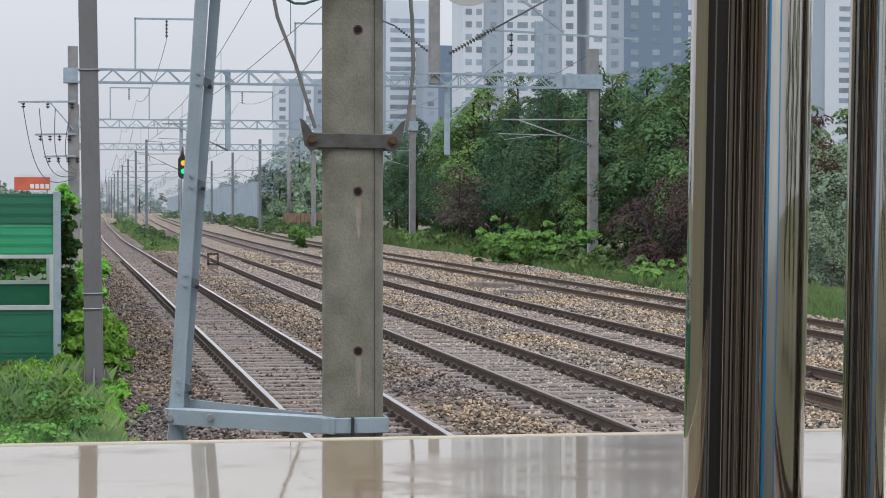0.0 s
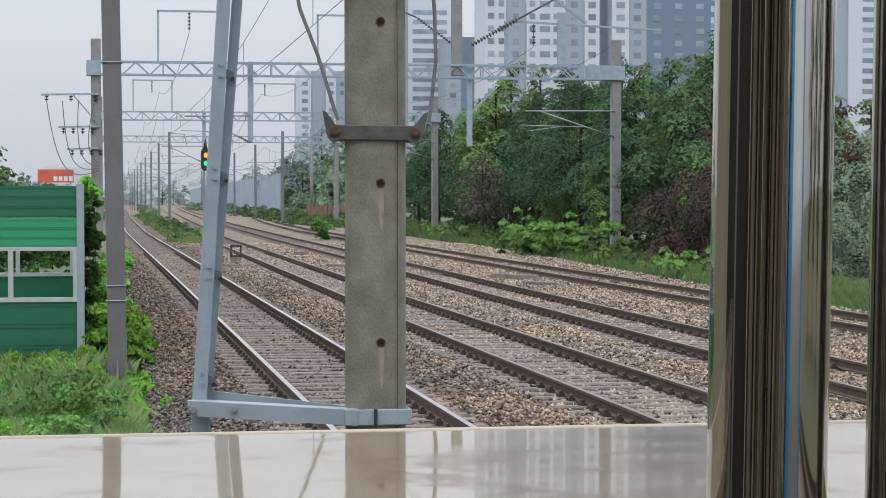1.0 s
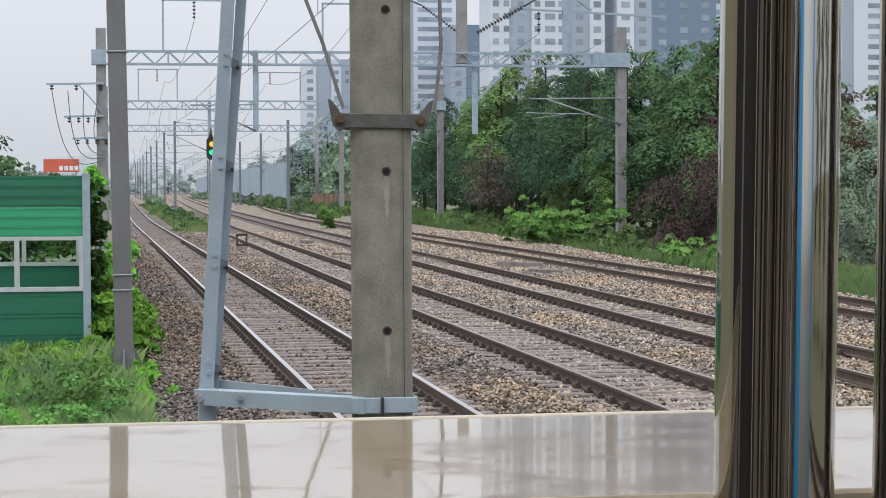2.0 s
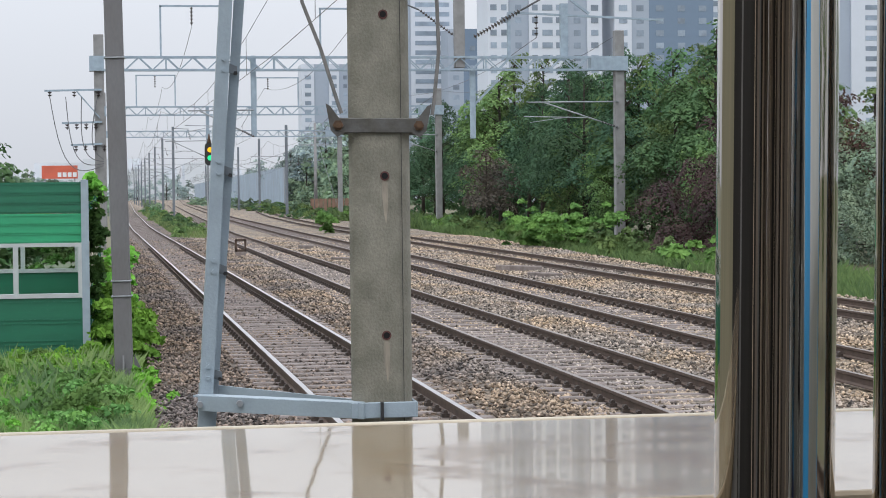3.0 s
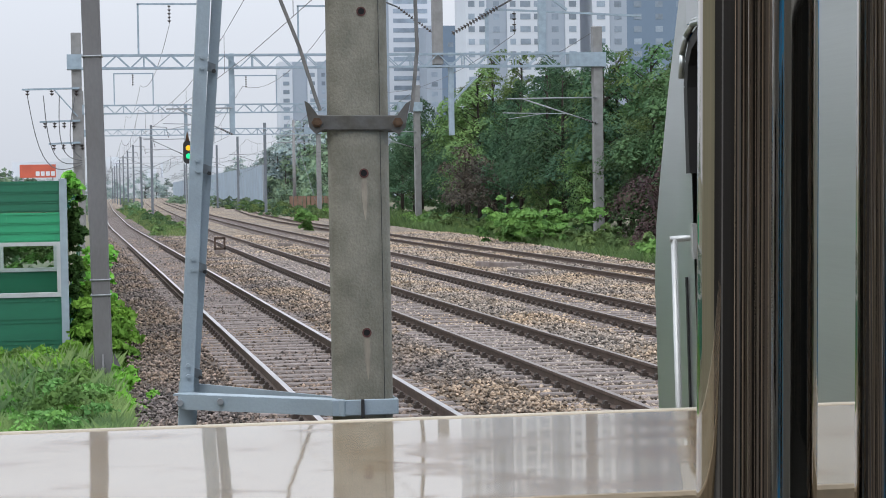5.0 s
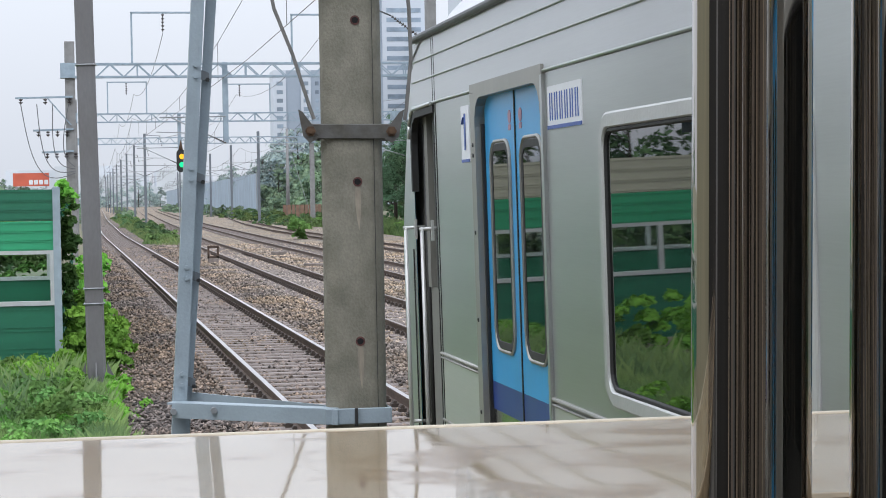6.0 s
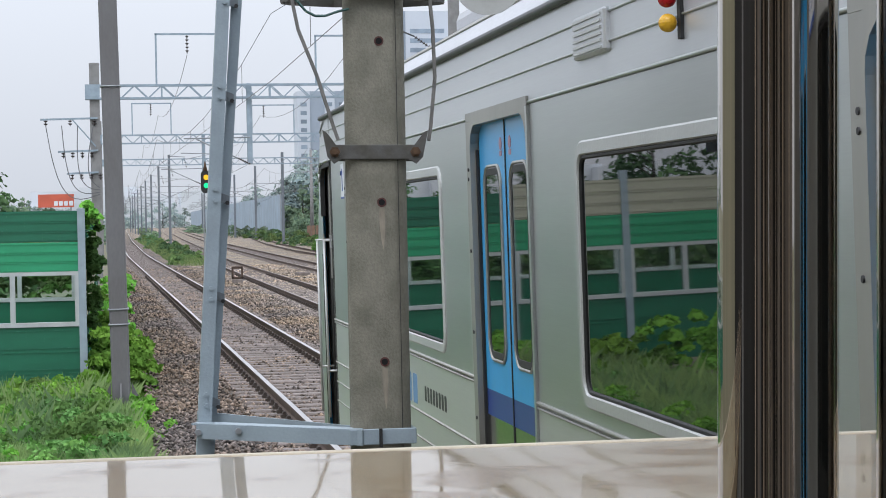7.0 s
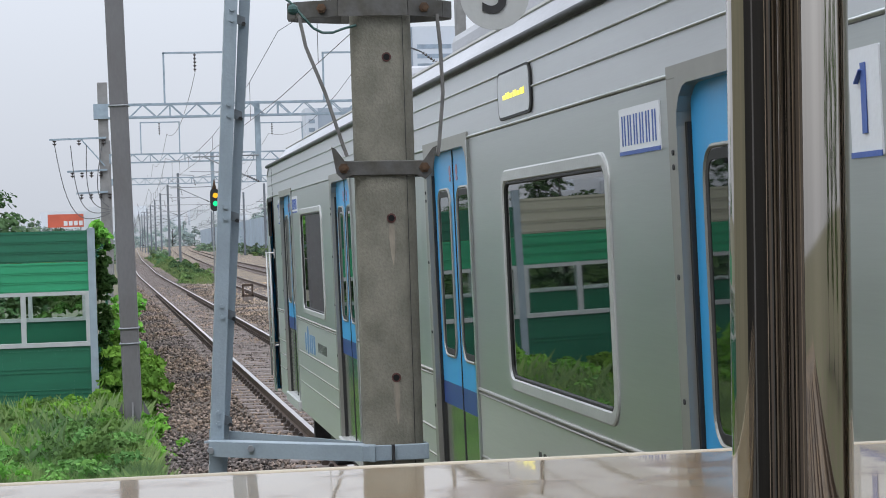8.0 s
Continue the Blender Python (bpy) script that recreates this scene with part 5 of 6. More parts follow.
bevel(box(bm, 16.95, 17.45, 99.55, 100.05, 8.6, 14.5), 0.03, 1)
part("mast_head", bm, M["concrete_grey"], g)
part("strain_insulator", insulator(bmesh.new(), (15.2, 99.7, 11.45), (16.9, 99.7, 10.2), 13, 0.1), M["porcelain"], g)
part("strain_insulator", insulator(bmesh.new(), (17.9, 99.7, 10.1), (20.3, 99.7, 11.45), 16, 0.13), M["porcelain"], g)
bm = bmesh.new()
bar(bm, (20.3, 99.7, 11.45), (24.2, 99.7, 13.6), 0.05, sides=8)
part("tension_rod", bm, M["wire"], g)
bm = bmesh.new()
bar(bm, (13.6, 99.7, 12.1), (15.2, 99.7, 11.45), 0.04, sides=8)
part("tension_rod", bm, M["wire"], g)
drop_mast(g, 7.0, 99.8, 9.2, 5.25)
drop_mast(g, 17.85, 99.8, 8.6, 5.1, 1.3)
cantilever(g, 25.2, 99.5, 5.75, -4.6)
cantilever(g, 7.0, 99.5, 5.4, -3.2)
for z, x, n in ((7.5, -3.0, 3), (5.95, -2.2, 4), (4.9, -1.8, 4)):
    bm = bmesh.new()
    beam(bm, (x, 99.5, z), (-0.3, 99.5, z + 0.05), 0.09, 0.09)
    if n == 3:
        beam(bm, (-1.5, 99.5, z), (-0.4, 99.5, z - 1.3), 0.06, 0.06)
    arm = part("side_arm", bm, M["truss"], g)
    for k in range(n):
        xx = x + 0.25 + k * (1.15 if n == 3 else 0.45)
        part("insulator", insulator(bmesh.new(), (xx, 99.5, z), (xx, 99.5, z - 0.32), 2, 0.11), M["porcelain"], arm)
bm = bmesh.new()
for k in range(4):
    a = Vector((-2.75 + 0.75 * k, 99.4, 7.2))
    b = Vector((-0.25, 99.4, 3.9 + 0.1 * k))
    last = a
    for u in np.linspace(0.1, 1, 12):
        c = a.lerp(b, u)
        c.z -= 1.5 * math.sin(math.pi * u) * (1 - 0.2 * k)
        c.x -= 0.8 * math.sin(math.pi * u) * 0.5
        bar(bm, last, c, 0.022, sides=5, cap=False)
        last = c
part("slack_cable", bm, M["wire"], g)

g2 = gantry(155.5, -0.42, 25.1, "blue-grey lattice gantry farther down the line")
portal_frame(g2, 2.1, 5.0, 155.5, 9.1, 11.5, 3.5)
portal_frame(g2, 11.1, 14.3, 155.5, 9.1, 11.3, 12.0)
drop_mast(g2, 7.4, 155.5, 9.1, 5.4)
drop_mast(g2, 19.0, 155.5, 9.1, 5.4, 1.3)
cantilever(g2, 7.4, 155.2, 5.4, -3.2)
cantilever(g2, 25.0, 155.2, 5.75, -5.0)
g3 = gantry(214.0, 0.2, 24.0, "blue-grey lattice gantry in the haze")

for k in range(9):
    y = 250 + 50 * k
    m_ = thing("line_mast", "grey overhead line mast beside the tracks", "mast", pose(7.7, y, -0.42), group="overhead line masts")
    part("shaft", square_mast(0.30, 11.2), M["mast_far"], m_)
    cantilever(m_, 0, 0, 6.2, -4.0)
    cantilever(m_, 0, 0, 6.2, 3.6)
    bm = bmesh.new()
    beam(bm, (0, 0, 11.0), (1.9, 0, 10.9), 0.09, 0.09)
    part("top_arm", bm, M["galv"], m_)
    part("insulator", insulator(bmesh.new(), (1.8, 0, 10.9), (2.1, 0, 9.6), 5, 0.1), M["porcelain"], m_)
for k, (x, y, h) in enumerate(((20.6, 240, 11), (21.6, 298, 11), (21.8, 350, 11), (22, 400, 11), (23, 450, 11), (24, 505, 11), (26, 560, 11))):
    m_ = thing("line_mast", "grey overhead line mast on the far side of the tracks", "mast", pose(x, y, -0.42), group="overhead line masts")
    part("shaft", square_mast(0.32, h), M["mast_far"], m_)
    cantilever(m_, 0, 0, 6.2, -4.2)
m_ = thing("wooden_pole", "grey utility pole with crossarms and a stay wire", "utility pole", pose(23.8, 238, -0.42))
bm = bmesh.new()
bar(bm, (0, 0, 0), (0, 0, 11.2), 0.24, 0.15, sides=12)
part("shaft", bm, M["concrete_grey"], m_)
for z in (10.2, 9.4, 8.6):
    bm = bmesh.new()
    beam(bm, (-1.9, 0, z), (1.9, 0, z), 0.12, 0.12)
    part("crossarm", bm, M["galv"], m_)
bm = bmesh.new()
bar(bm, (0.1, 0, 9.5), (2.9, 0, 0.3), 0.035, sides=6)
part("stay_wire", bm, M["galv"], m_)

# overhead line: messenger, contact wire and droppers over each track
SPANS = [-22, 40, 99.8, 155.5, 214, 250, 300, 350, 400, 450, 500]


def overhead(line, spans):
    line_ob = thing("overhead_wire", "thin overhead contact line with droppers", "overhead line", group="overhead lines")
    wires, drops = bmesh.new(), bmesh.new()
    last = None
    for s, (a, b) in enumerate(zip(spans, spans[1:])):
        for k in range(8):
            u = k / 8
            y = a + (b - a) * u
            x = smooth_line(line, y) + (0.2 if s % 2 else -0.2) * (1 - 2 * u)
            zc, zm = 5.2, 5.55 + 0.95 * (2 * u - 1) ** 2
            if last:
                r = 0.005 + 0.00004 * y
                bar(wires, last[0], (x, y, zc), r, sides=5, cap=False)
                bar(wires, last[1], (x, y, zm), r, sides=5, cap=False)
            if k:
                bar(drops, (x, y, zc), (x, y, zm), 0.006, sides=4, cap=False)
            last = ((x, y, zc), (x, y, zm))
    part("wire", wires, M["wire"], line_ob)
    tagged(part("dropper", drops, M["wire"], line_ob), kind="stuff")


for i in range(4):
    overhead(TRACKS[i], SPANS if i == 0 else SPANS[2:])
fe = thing("feeder_wire", "high feeder wires strung between the gantries", "overhead line", group="overhead lines")
for x, z in ((4.05, 10.6), (11.75, 10.5), (21.1, 10.1), (-0.4, 10.1), (25.3, 10.3)):
    bm = bmesh.new()
    for a, b in zip(SPANS[2:5], SPANS[3:6]):
        pts = [Vector((x, a + (b - a) * u, z - 1.1 * 4 * u * (1 - u))) for u in np.linspace(0, 1, 9)]
        for p, q in zip(pts, pts[1:]):
            bar(bm, p, q, 0.014, sides=5, cap=False)
    part("wire", bm, M["wire"], fe)

# ---- signal and small trackside things ----
sg = thing("railway_signal", "black railway signal lit amber over green on a lattice ladder mast", "railway signal", pose(5.82, 120.8, -0.3))
bm = bmesh.new()
for dx in (-0.13, 0.13):
    bar(bm, (dx, 0, 0), (dx, 0, 4.4), 0.03, sides=6)
for k in range(14):
    bar(bm, (-0.13, 0, 0.3 + 0.3 * k), (0.13, 0, 0.3 + 0.3 * k), 0.015, sides=5)
part("ladder_mast", bm, M["galv"], sg)
bm = plate(bmesh.new(), 0, 5.15, 0.52, 1.35, 0.25, -0.07, 0.07)
bmesh.ops.rotate(bm, verts=list(bm.verts), cent=(0, 0, 0), matrix=Matrix.Rotation(radians(90), 3, "Z"))
part("signal_head", bm, M["black"], sg)
for z, key in ((5.4, "amber_lamp"), (4.92, "green_lamp")):
    bm = bmesh.new()
    bar(bm, (0.05, -0.08, z), (0.05, -0.11, z), 0.155, sides=20)
    part("lamp_lens", bm, M[key], sg)
bm = bmesh.new()
bar(bm, (0, 0, 5.8), (0, 0, 6.35), 0.13, 0.02, sides=10)
part("finial", bm, M["rust"], sg)
bm = bmesh.new()
box(bm, -0.3, 0.3, -0.25, 0.25, -0.3, 0.1)
part("foundation", bm, M["concrete_grey"], sg)

mk = thing("track_marker", "small rusty trackside marker on a concrete block", "marker", pose(5.45, 86.7, -0.2))
part("block", bevel(box(bmesh.new(), -0.22, 0.22, -0.2, 0.2, -0.05, 0.22), 0.02, 1), M["sleeper"], mk)
bm = bmesh.new()
for a in ((-0.24, -0.16, 0.22, 0.72), (0.16, 0.24, 0.22, 0.72)):
    box(bm, a[0], a[1], -0.06, 0.06, a[2], a[3])
box(bm, -0.24, 0.24, -0.06, 0.06, 0.66, 0.76)
box(bm, -0.24, 0.24, -0.06, 0.06, 0.22, 0.32)
part("casing", bm, M["rail"], mk)
for x, y, w, hgt in ((8.9, 79, 0.42, 0.14), (13.3, 66, 0.8, 0.18), (13.1, 61, 0.5, 0.13), (9.1, 96, 0.3, 0.2)):
    bm = bevel(box(bmesh.new(), -w, w, -0.25, 0.25, -0.05, hgt), 0.03, 1)
    solid("cable_trough_lid", bm, M["sleeper"], "pale concrete block lying on the ballast", "concrete block", group="loose concrete blocks", m=pose(x, y, BED + 0.02, 0, 3, random.uniform(-30, 30)))

bd = thing("red_signboard", "red signboard with a row of pale characters shown as bars", "signboard", pose(-2.35, 100, -0.42))
part("board", box(bmesh.new(), -0.85, 0.85, -0.03, 0.03, 3.72, 4.35), M["red_board"], bd)
for k in range(4):
    bm = box(bmesh.new(), -0.1 + k * 0.24, 0.08 + k * 0.24, -0.036, -0.031, 3.80, 4.02)
    part("character_bar", bm, M["white"], bd)
for xx in (-0.7, 0.7):
    bm = bmesh.new()
    bar(bm, (xx, 0.06, 0), (xx, 0.06, 4.3), 0.04, sides=8)
    part("post", bm, M["galv"], bd)

# skyline that closes the distance, its haze put into one pale colour
bm = bmesh.new()
x = -620.0
while x < 700:
    w, h = random.uniform(10, 45), random.uniform(8, 26) + 4
    box(bm, x, x + w, 1500 + random.uniform(-20, 20), 1530, -1, h)
    x += w * random.uniform(0.75, 1.0)
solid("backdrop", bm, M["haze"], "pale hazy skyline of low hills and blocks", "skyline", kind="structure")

# far noise wall and rusty fence
nw = thing("far_noise_wall", "pale blue panelled noise wall far down the line", "noise wall", kind="structure")
for k in range(40):
    y = 318 + k * 12
    x = 27.0 + (y - 318) * 0.012
    bm = box(bmesh.new(), x, x + 0.3, y + 0.05, y + 11.9, -0.4, 6.7)
    part("panel", bm, M["far_wall"], nw)
    bm = box(bmesh.new(), x - 0.15, x, y - 0.1, y + 0.1, -0.4, 6.8)
    part("post", bm, M["galv"], nw)
rf = thing("rusty_fence", "low rusty slatted fence among weeds", "fence", kind="structure")
for k in range(14):
    bm = box(bmesh.new(), 23.0 + k * 0.5, 23.42 + k * 0.5, 236, 236.1, -0.4, 1.9)
    part("slat", bm, M["fence"], rf)


# ---- apartment towers in the distance ----
def tower(x, y, w, d, h, stripes, floor_h=2.9, label="", turn=0.0):
    """stripes: (share of the width, wall material, window width share)."""
    t = thing("apartment_tower", label or "pale high-rise apartment block in the haze", "apartment building", pose(x, y, -0.4, 0, 0, turn), group="distant apartment towers")
    a = -w / 2
    for share, key, win in stripes:
        b = a + w * share
        inset = 0.6 if key != "tower_white" else 0.0
        part("wall", box(bmesh.new(), a, b, -d / 2 + inset, d / 2, 0, h), M[key], t)
        if win:
            for k in range(int(h / floor_h) - 1):
                z = 1.2 + k * floor_h
                if z < 10:
                    continue
                c, ww = (a + b) / 2, (b - a) * win / 2
                bm = box(bmesh.new(), c - ww, c + ww, -d / 2 + inset - 0.06, -d / 2 + inset + 0.1, z, z + 1.35)
                part("window", bm, M["tower_glass"], t)
        a = b
    return t


W, G, B = "tower_white", "tower_grey", "tower_blue"
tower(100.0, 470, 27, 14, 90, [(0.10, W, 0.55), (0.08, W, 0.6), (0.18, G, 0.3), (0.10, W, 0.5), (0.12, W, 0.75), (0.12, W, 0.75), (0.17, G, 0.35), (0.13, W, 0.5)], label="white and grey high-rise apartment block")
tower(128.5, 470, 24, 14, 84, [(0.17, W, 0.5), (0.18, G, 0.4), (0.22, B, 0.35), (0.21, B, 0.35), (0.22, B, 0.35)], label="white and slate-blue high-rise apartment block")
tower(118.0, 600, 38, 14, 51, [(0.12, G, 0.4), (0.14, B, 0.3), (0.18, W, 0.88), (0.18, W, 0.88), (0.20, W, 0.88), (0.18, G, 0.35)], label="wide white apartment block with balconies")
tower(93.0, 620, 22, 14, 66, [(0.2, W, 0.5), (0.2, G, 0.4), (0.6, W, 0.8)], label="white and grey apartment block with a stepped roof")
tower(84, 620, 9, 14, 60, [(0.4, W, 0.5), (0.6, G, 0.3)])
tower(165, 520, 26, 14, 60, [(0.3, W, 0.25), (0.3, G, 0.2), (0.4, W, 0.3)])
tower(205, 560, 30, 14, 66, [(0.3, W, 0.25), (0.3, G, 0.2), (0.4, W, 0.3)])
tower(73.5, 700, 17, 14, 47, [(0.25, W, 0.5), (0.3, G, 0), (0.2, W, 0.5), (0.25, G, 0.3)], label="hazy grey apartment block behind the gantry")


# ---- plants ----
def boughs(pads, leaves, size, aspect, tilt, droop):
    """Leaves lying on flattened boughs, each bough a drooping dome: (centre, radius)."""
    areas = np.array([r * r for _, r in pads])
    share = np.maximum(12, (leaves * areas / areas.sum()).astype(int))
    cs, ws = [], []
    for (c, r), k in zip(pads, share):
        rho, a = np.sqrt(rng.random(k)), rng.uniform(0, 6.28, k)
        # a ragged rim: lobes of uneven length
        lobe = 1 + 0.28 * np.sin(3 * a + c[0] * 9) + 0.18 * np.sin(5 * a + c[1] * 7)
        z = r * (0.34 * (1 - rho ** 2) - droop * rho ** 2 - 0.30 * rng.random(k) ** 2)
        cs.append(np.stack([c[0] + r * rho * lobe * np.cos(a), c[1] + r * rho * lobe * np.sin(a), c[2] + z], -1))
        slope = 2.2 * rho * (0.34 + droop)
        ws.append(np.stack([slope * np.cos(a), slope * np.sin(a), np.ones(k)], -1))
    c = np.concatenate(cs)
    n = len(c)
    w = np.concatenate(ws) + rng.normal(0, tilt, (n, 3))
    w /= np.linalg.norm(w, axis=1)[:, None]
    d = np.cross(w, rng.normal(size=(n, 3)))
    d /= np.linalg.norm(d, axis=1)[:, None] + 1e-9
    u = np.cross(w, d)
    sz = (size * rng.uniform(0.6, 1.4, n))[:, None]
    v = np.stack([c - d * sz * 0.5, c + u * sz * aspect * 0.5 - w * sz * 0.08, c + d * sz * 0.5 - w * sz * 0.12, c - u * sz * aspect * 0.5 - w * sz * 0.08], 1).reshape(-1, 3)
    k = np.arange(n)[:, None] * 4
    return v, np.concatenate([k + np.array([0, 1, 2]), k + np.array([0, 2, 3])], 0)


def tree_parts(name, label, h, r, leaf, leaves, size, low=0.22, conic=False, category="tree", clump=26, tilt=0.55, droop=0.28, stout=0.016):
    """Trunk, limbs that carry the boughs, and the crown of leaves on the boughs."""
    t = thing(name, label, category)
    pads = []
    for k in range(clump):
        u = (k + rng.random()) / clump
        z = h * (low + (1 - low) * u * 0.96)
        rad = r * (1 - u) ** 0.75 + 0.25 if conic else r * max(0.25, 1 - abs(2 * u - 0.75) ** 2.4 * 0.8)
        a, out = rng.uniform(0, 6.28), rng.uniform(0.2, 1.0) ** 0.6
        pr = (0.34 * rad + 0.34) * rng.uniform(0.6, 1.35)
        pads.append((np.array((rad * out * math.cos(a), rad * out * math.sin(a), z)), pr))
    bm = bmesh.new()
    bar(bm, (0, 0, -0.1), (0.1, 0.05, h * 0.5), stout * h, stout * 0.65 * h, sides=9)
    bar(bm, (0.1, 0.05, h * 0.5), (0.0, 0.1, h * 0.93), stout * 0.65 * h, 0.003 * h, sides=7)
    for c, pr in pads[::max(1, clump // 24)]:
        foot = max(h * 0.12, c[2] - 0.5 * math.hypot(c[0], c[1]) - 0.2)
        bar(bm, (0.05, 0.03, foot), (c[0], c[1], c[2]), 0.0045 * h, 0.0015 * h, sides=5)
    part("trunk", bm, M["bark"], t)
    v, f = boughs(pads, leaves, size, 0.35 if conic else 0.62, tilt, droop)
    crown = new("crown", from_arrays("crown", v, f, M[leaf]))
    crown.parent = t
    return t


def scatter_tree(proto, spots, group):
    for k, (x, y, s) in enumerate(spots):
        m = pose(x, y, -0.4, 0, 0, random.uniform(0, 360)) @ Matrix.Diagonal((s, s, s * random.uniform(0.92, 1.1), 1))
        if k == 0:
            proto.matrix_basis = m
            tagged(proto, group=group)
        else:
            copy_thing(proto, Matrix(m))


def row(y0, y1, step, off, jitter=1.2, s=(0.85, 1.1)):
    out, y = [], y0
    while y < y1:
        out.append((float(np.interp(y, [50, 60, 90, 143, 200, 300], [21.5, 22.5, 25.5, 28.5, 30.5, 36])) + off + random.uniform(-jitter, jitter), y + random.uniform(-1, 1), random.uniform(*s)))
        y += step
    return out


ROWG = "trees along the railway"
pine = tree_parts("dark_pine_tree", "dense dark green conifer with bare lower trunk beside the railway", 11.0, 2.9, "leaf_pine", 10000, 0.22, 0.30, True, clump=50, droop=0.42, tilt=0.3)
scatter_tree(pine, row(104, 205, 7.5, 0.6) + row(118, 196, 8.0, 5.4, 0.9, (0.75, 0.95)), ROWG)
oak = tree_parts("broadleaf_tree", "dark green broadleaf tree in the row beside the railway", 10.5, 3.2, "leaf_dark", 9500, 0.20, 0.30, clump=40, tilt=0.3)
scatter_tree(oak, row(90, 205, 8.5, 3.6), ROWG)
ash = tree_parts("light_green_tree", "fresh green broadleaf tree with an airy crown", 10.5, 2.8, "leaf_mid", 9500, 0.18, 0.24, clump=40, tilt=0.32)
scatter_tree(ash, [(31.0, 104, 1.0), (29.3, 99, 0.85), (33.5, 112, 1.05), (28.0, 106, 0.9), (29.0, 118, 0.9), (35, 150, 1.0), (27.5, 88, 0.8), (31.5, 95, 0.95),
                   (28.9, 150, 1.22), (30.6, 153, 1.28), (32.2, 150, 1.2), (33.6, 147, 1.12), (26.2, 104, 0.62), (25.4, 112, 0.6)], ROWG)
back = tree_parts("broadleaf_tree", "mid green broadleaf tree behind the row", 11.5, 3.6, "leaf_mid", 6200, 0.26, 0.2, clump=36, tilt=0.32)
# the last ten stand out of view, added to darken the posts' reflections
scatter_tree(back, row(70, 215, 9, 9.0, 1.5, (0.8, 1.0)) + [(30 + 2 * (k % 2), -18 + 7.0 * k, 0.9) for k in range(10)], ROWG)
tall = tree_parts("tall_tree", "tall dense dark green tree", 11.5, 3.0, "leaf_dark", 15000, 0.19, 0.08, clump=62, tilt=0.3)
scatter_tree(tall, [(28.2, 92.5, 0.98), (30.5, 89.5, 0.9), (27.2, 96.0, 0.75)], ROWG)
maple = tree_parts("maroon_maple_tree", "dark maroon-leaved maple beside the track", 6.4, 2.9, "leaf_maroon", 16000, 0.12, 0.04, clump=34, droop=0.45, tilt=0.28)
scatter_tree(maple, [(24.5, 80, 0.92), (26.6, 78.5, 0.88)], "")
pale = tree_parts("pale_leaved_tree", "tree with pale grey-green leaf clusters", 6.0, 2.4, "leaf_pale", 11000, 0.13, 0.0, clump=44, tilt=0.4, droop=0.4)
scatter_tree(pale, [(26.6, 74, 1.0), (28.6, 73, 0.95), (25.3, 70, 0.62)], "")
rusty = tree_parts("rust_leaved_tree", "tree with rusty red upper leaves", 6.6, 2.4, "leaf_rust", 7000, 0.14, 0.3)
scatter_tree(rusty, [(28.9, 79, 1.0)], "")
small = tree_parts("brown_tree", "small brownish tree under the conifers", 5.6, 1.9, "leaf_brown", 2600, 0.17, 0.35, clump=26, stout=0.01)
scatter_tree(small, [(23.8, 128, 1.0), (25.0, 134, 0.85)], "")
for k in range(4):
    y = 82 + 9.3 * k
    x0, x1 = (float(np.interp(q, [50, 60, 90, 143, 200, 300], [21.5, 22.5, 25.5, 28.5, 30.5, 36])) + 6.3 for q in (y, y + 9.1))
    bm = bmesh.new()
    beam(bm, (x0, y, 0.45), (x1, y + 9.1, 0.45), 0.22, 1.9)
    solid("wall_verge", bm, M["concrete_grey"], "low plain concrete wall behind the row of trees", "wall", group="low wall behind the trees", kind="structure")
# far trees, hazed by their leaf colour
farm = tree_parts("far_tree", "hazy green tree far down the line", 12.0, 5.0, "leaf_far_hazed", 2800, 0.72, 0.05)
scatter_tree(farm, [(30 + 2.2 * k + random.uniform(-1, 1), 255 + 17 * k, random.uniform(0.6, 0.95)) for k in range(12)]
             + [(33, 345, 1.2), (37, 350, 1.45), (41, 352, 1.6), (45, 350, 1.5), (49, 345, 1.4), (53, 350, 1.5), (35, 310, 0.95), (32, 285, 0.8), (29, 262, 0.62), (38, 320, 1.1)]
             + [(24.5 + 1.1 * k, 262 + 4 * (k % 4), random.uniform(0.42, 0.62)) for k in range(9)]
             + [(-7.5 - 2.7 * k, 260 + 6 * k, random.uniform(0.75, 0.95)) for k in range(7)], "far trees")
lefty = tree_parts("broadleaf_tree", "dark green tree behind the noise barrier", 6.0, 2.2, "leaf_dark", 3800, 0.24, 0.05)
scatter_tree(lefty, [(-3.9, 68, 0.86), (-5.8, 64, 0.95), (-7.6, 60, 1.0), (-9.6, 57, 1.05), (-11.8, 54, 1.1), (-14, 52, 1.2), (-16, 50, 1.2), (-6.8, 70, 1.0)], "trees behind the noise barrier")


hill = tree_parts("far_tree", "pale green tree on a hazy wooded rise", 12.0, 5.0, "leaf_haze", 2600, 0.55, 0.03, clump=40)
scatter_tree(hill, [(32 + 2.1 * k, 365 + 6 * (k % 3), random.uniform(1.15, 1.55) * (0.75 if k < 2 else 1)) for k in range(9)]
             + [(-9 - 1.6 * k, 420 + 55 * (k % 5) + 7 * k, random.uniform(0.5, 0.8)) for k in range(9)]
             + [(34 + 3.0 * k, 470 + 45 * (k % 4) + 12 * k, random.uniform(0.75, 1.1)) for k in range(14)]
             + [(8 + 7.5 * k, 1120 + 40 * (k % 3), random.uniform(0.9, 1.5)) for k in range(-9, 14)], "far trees")


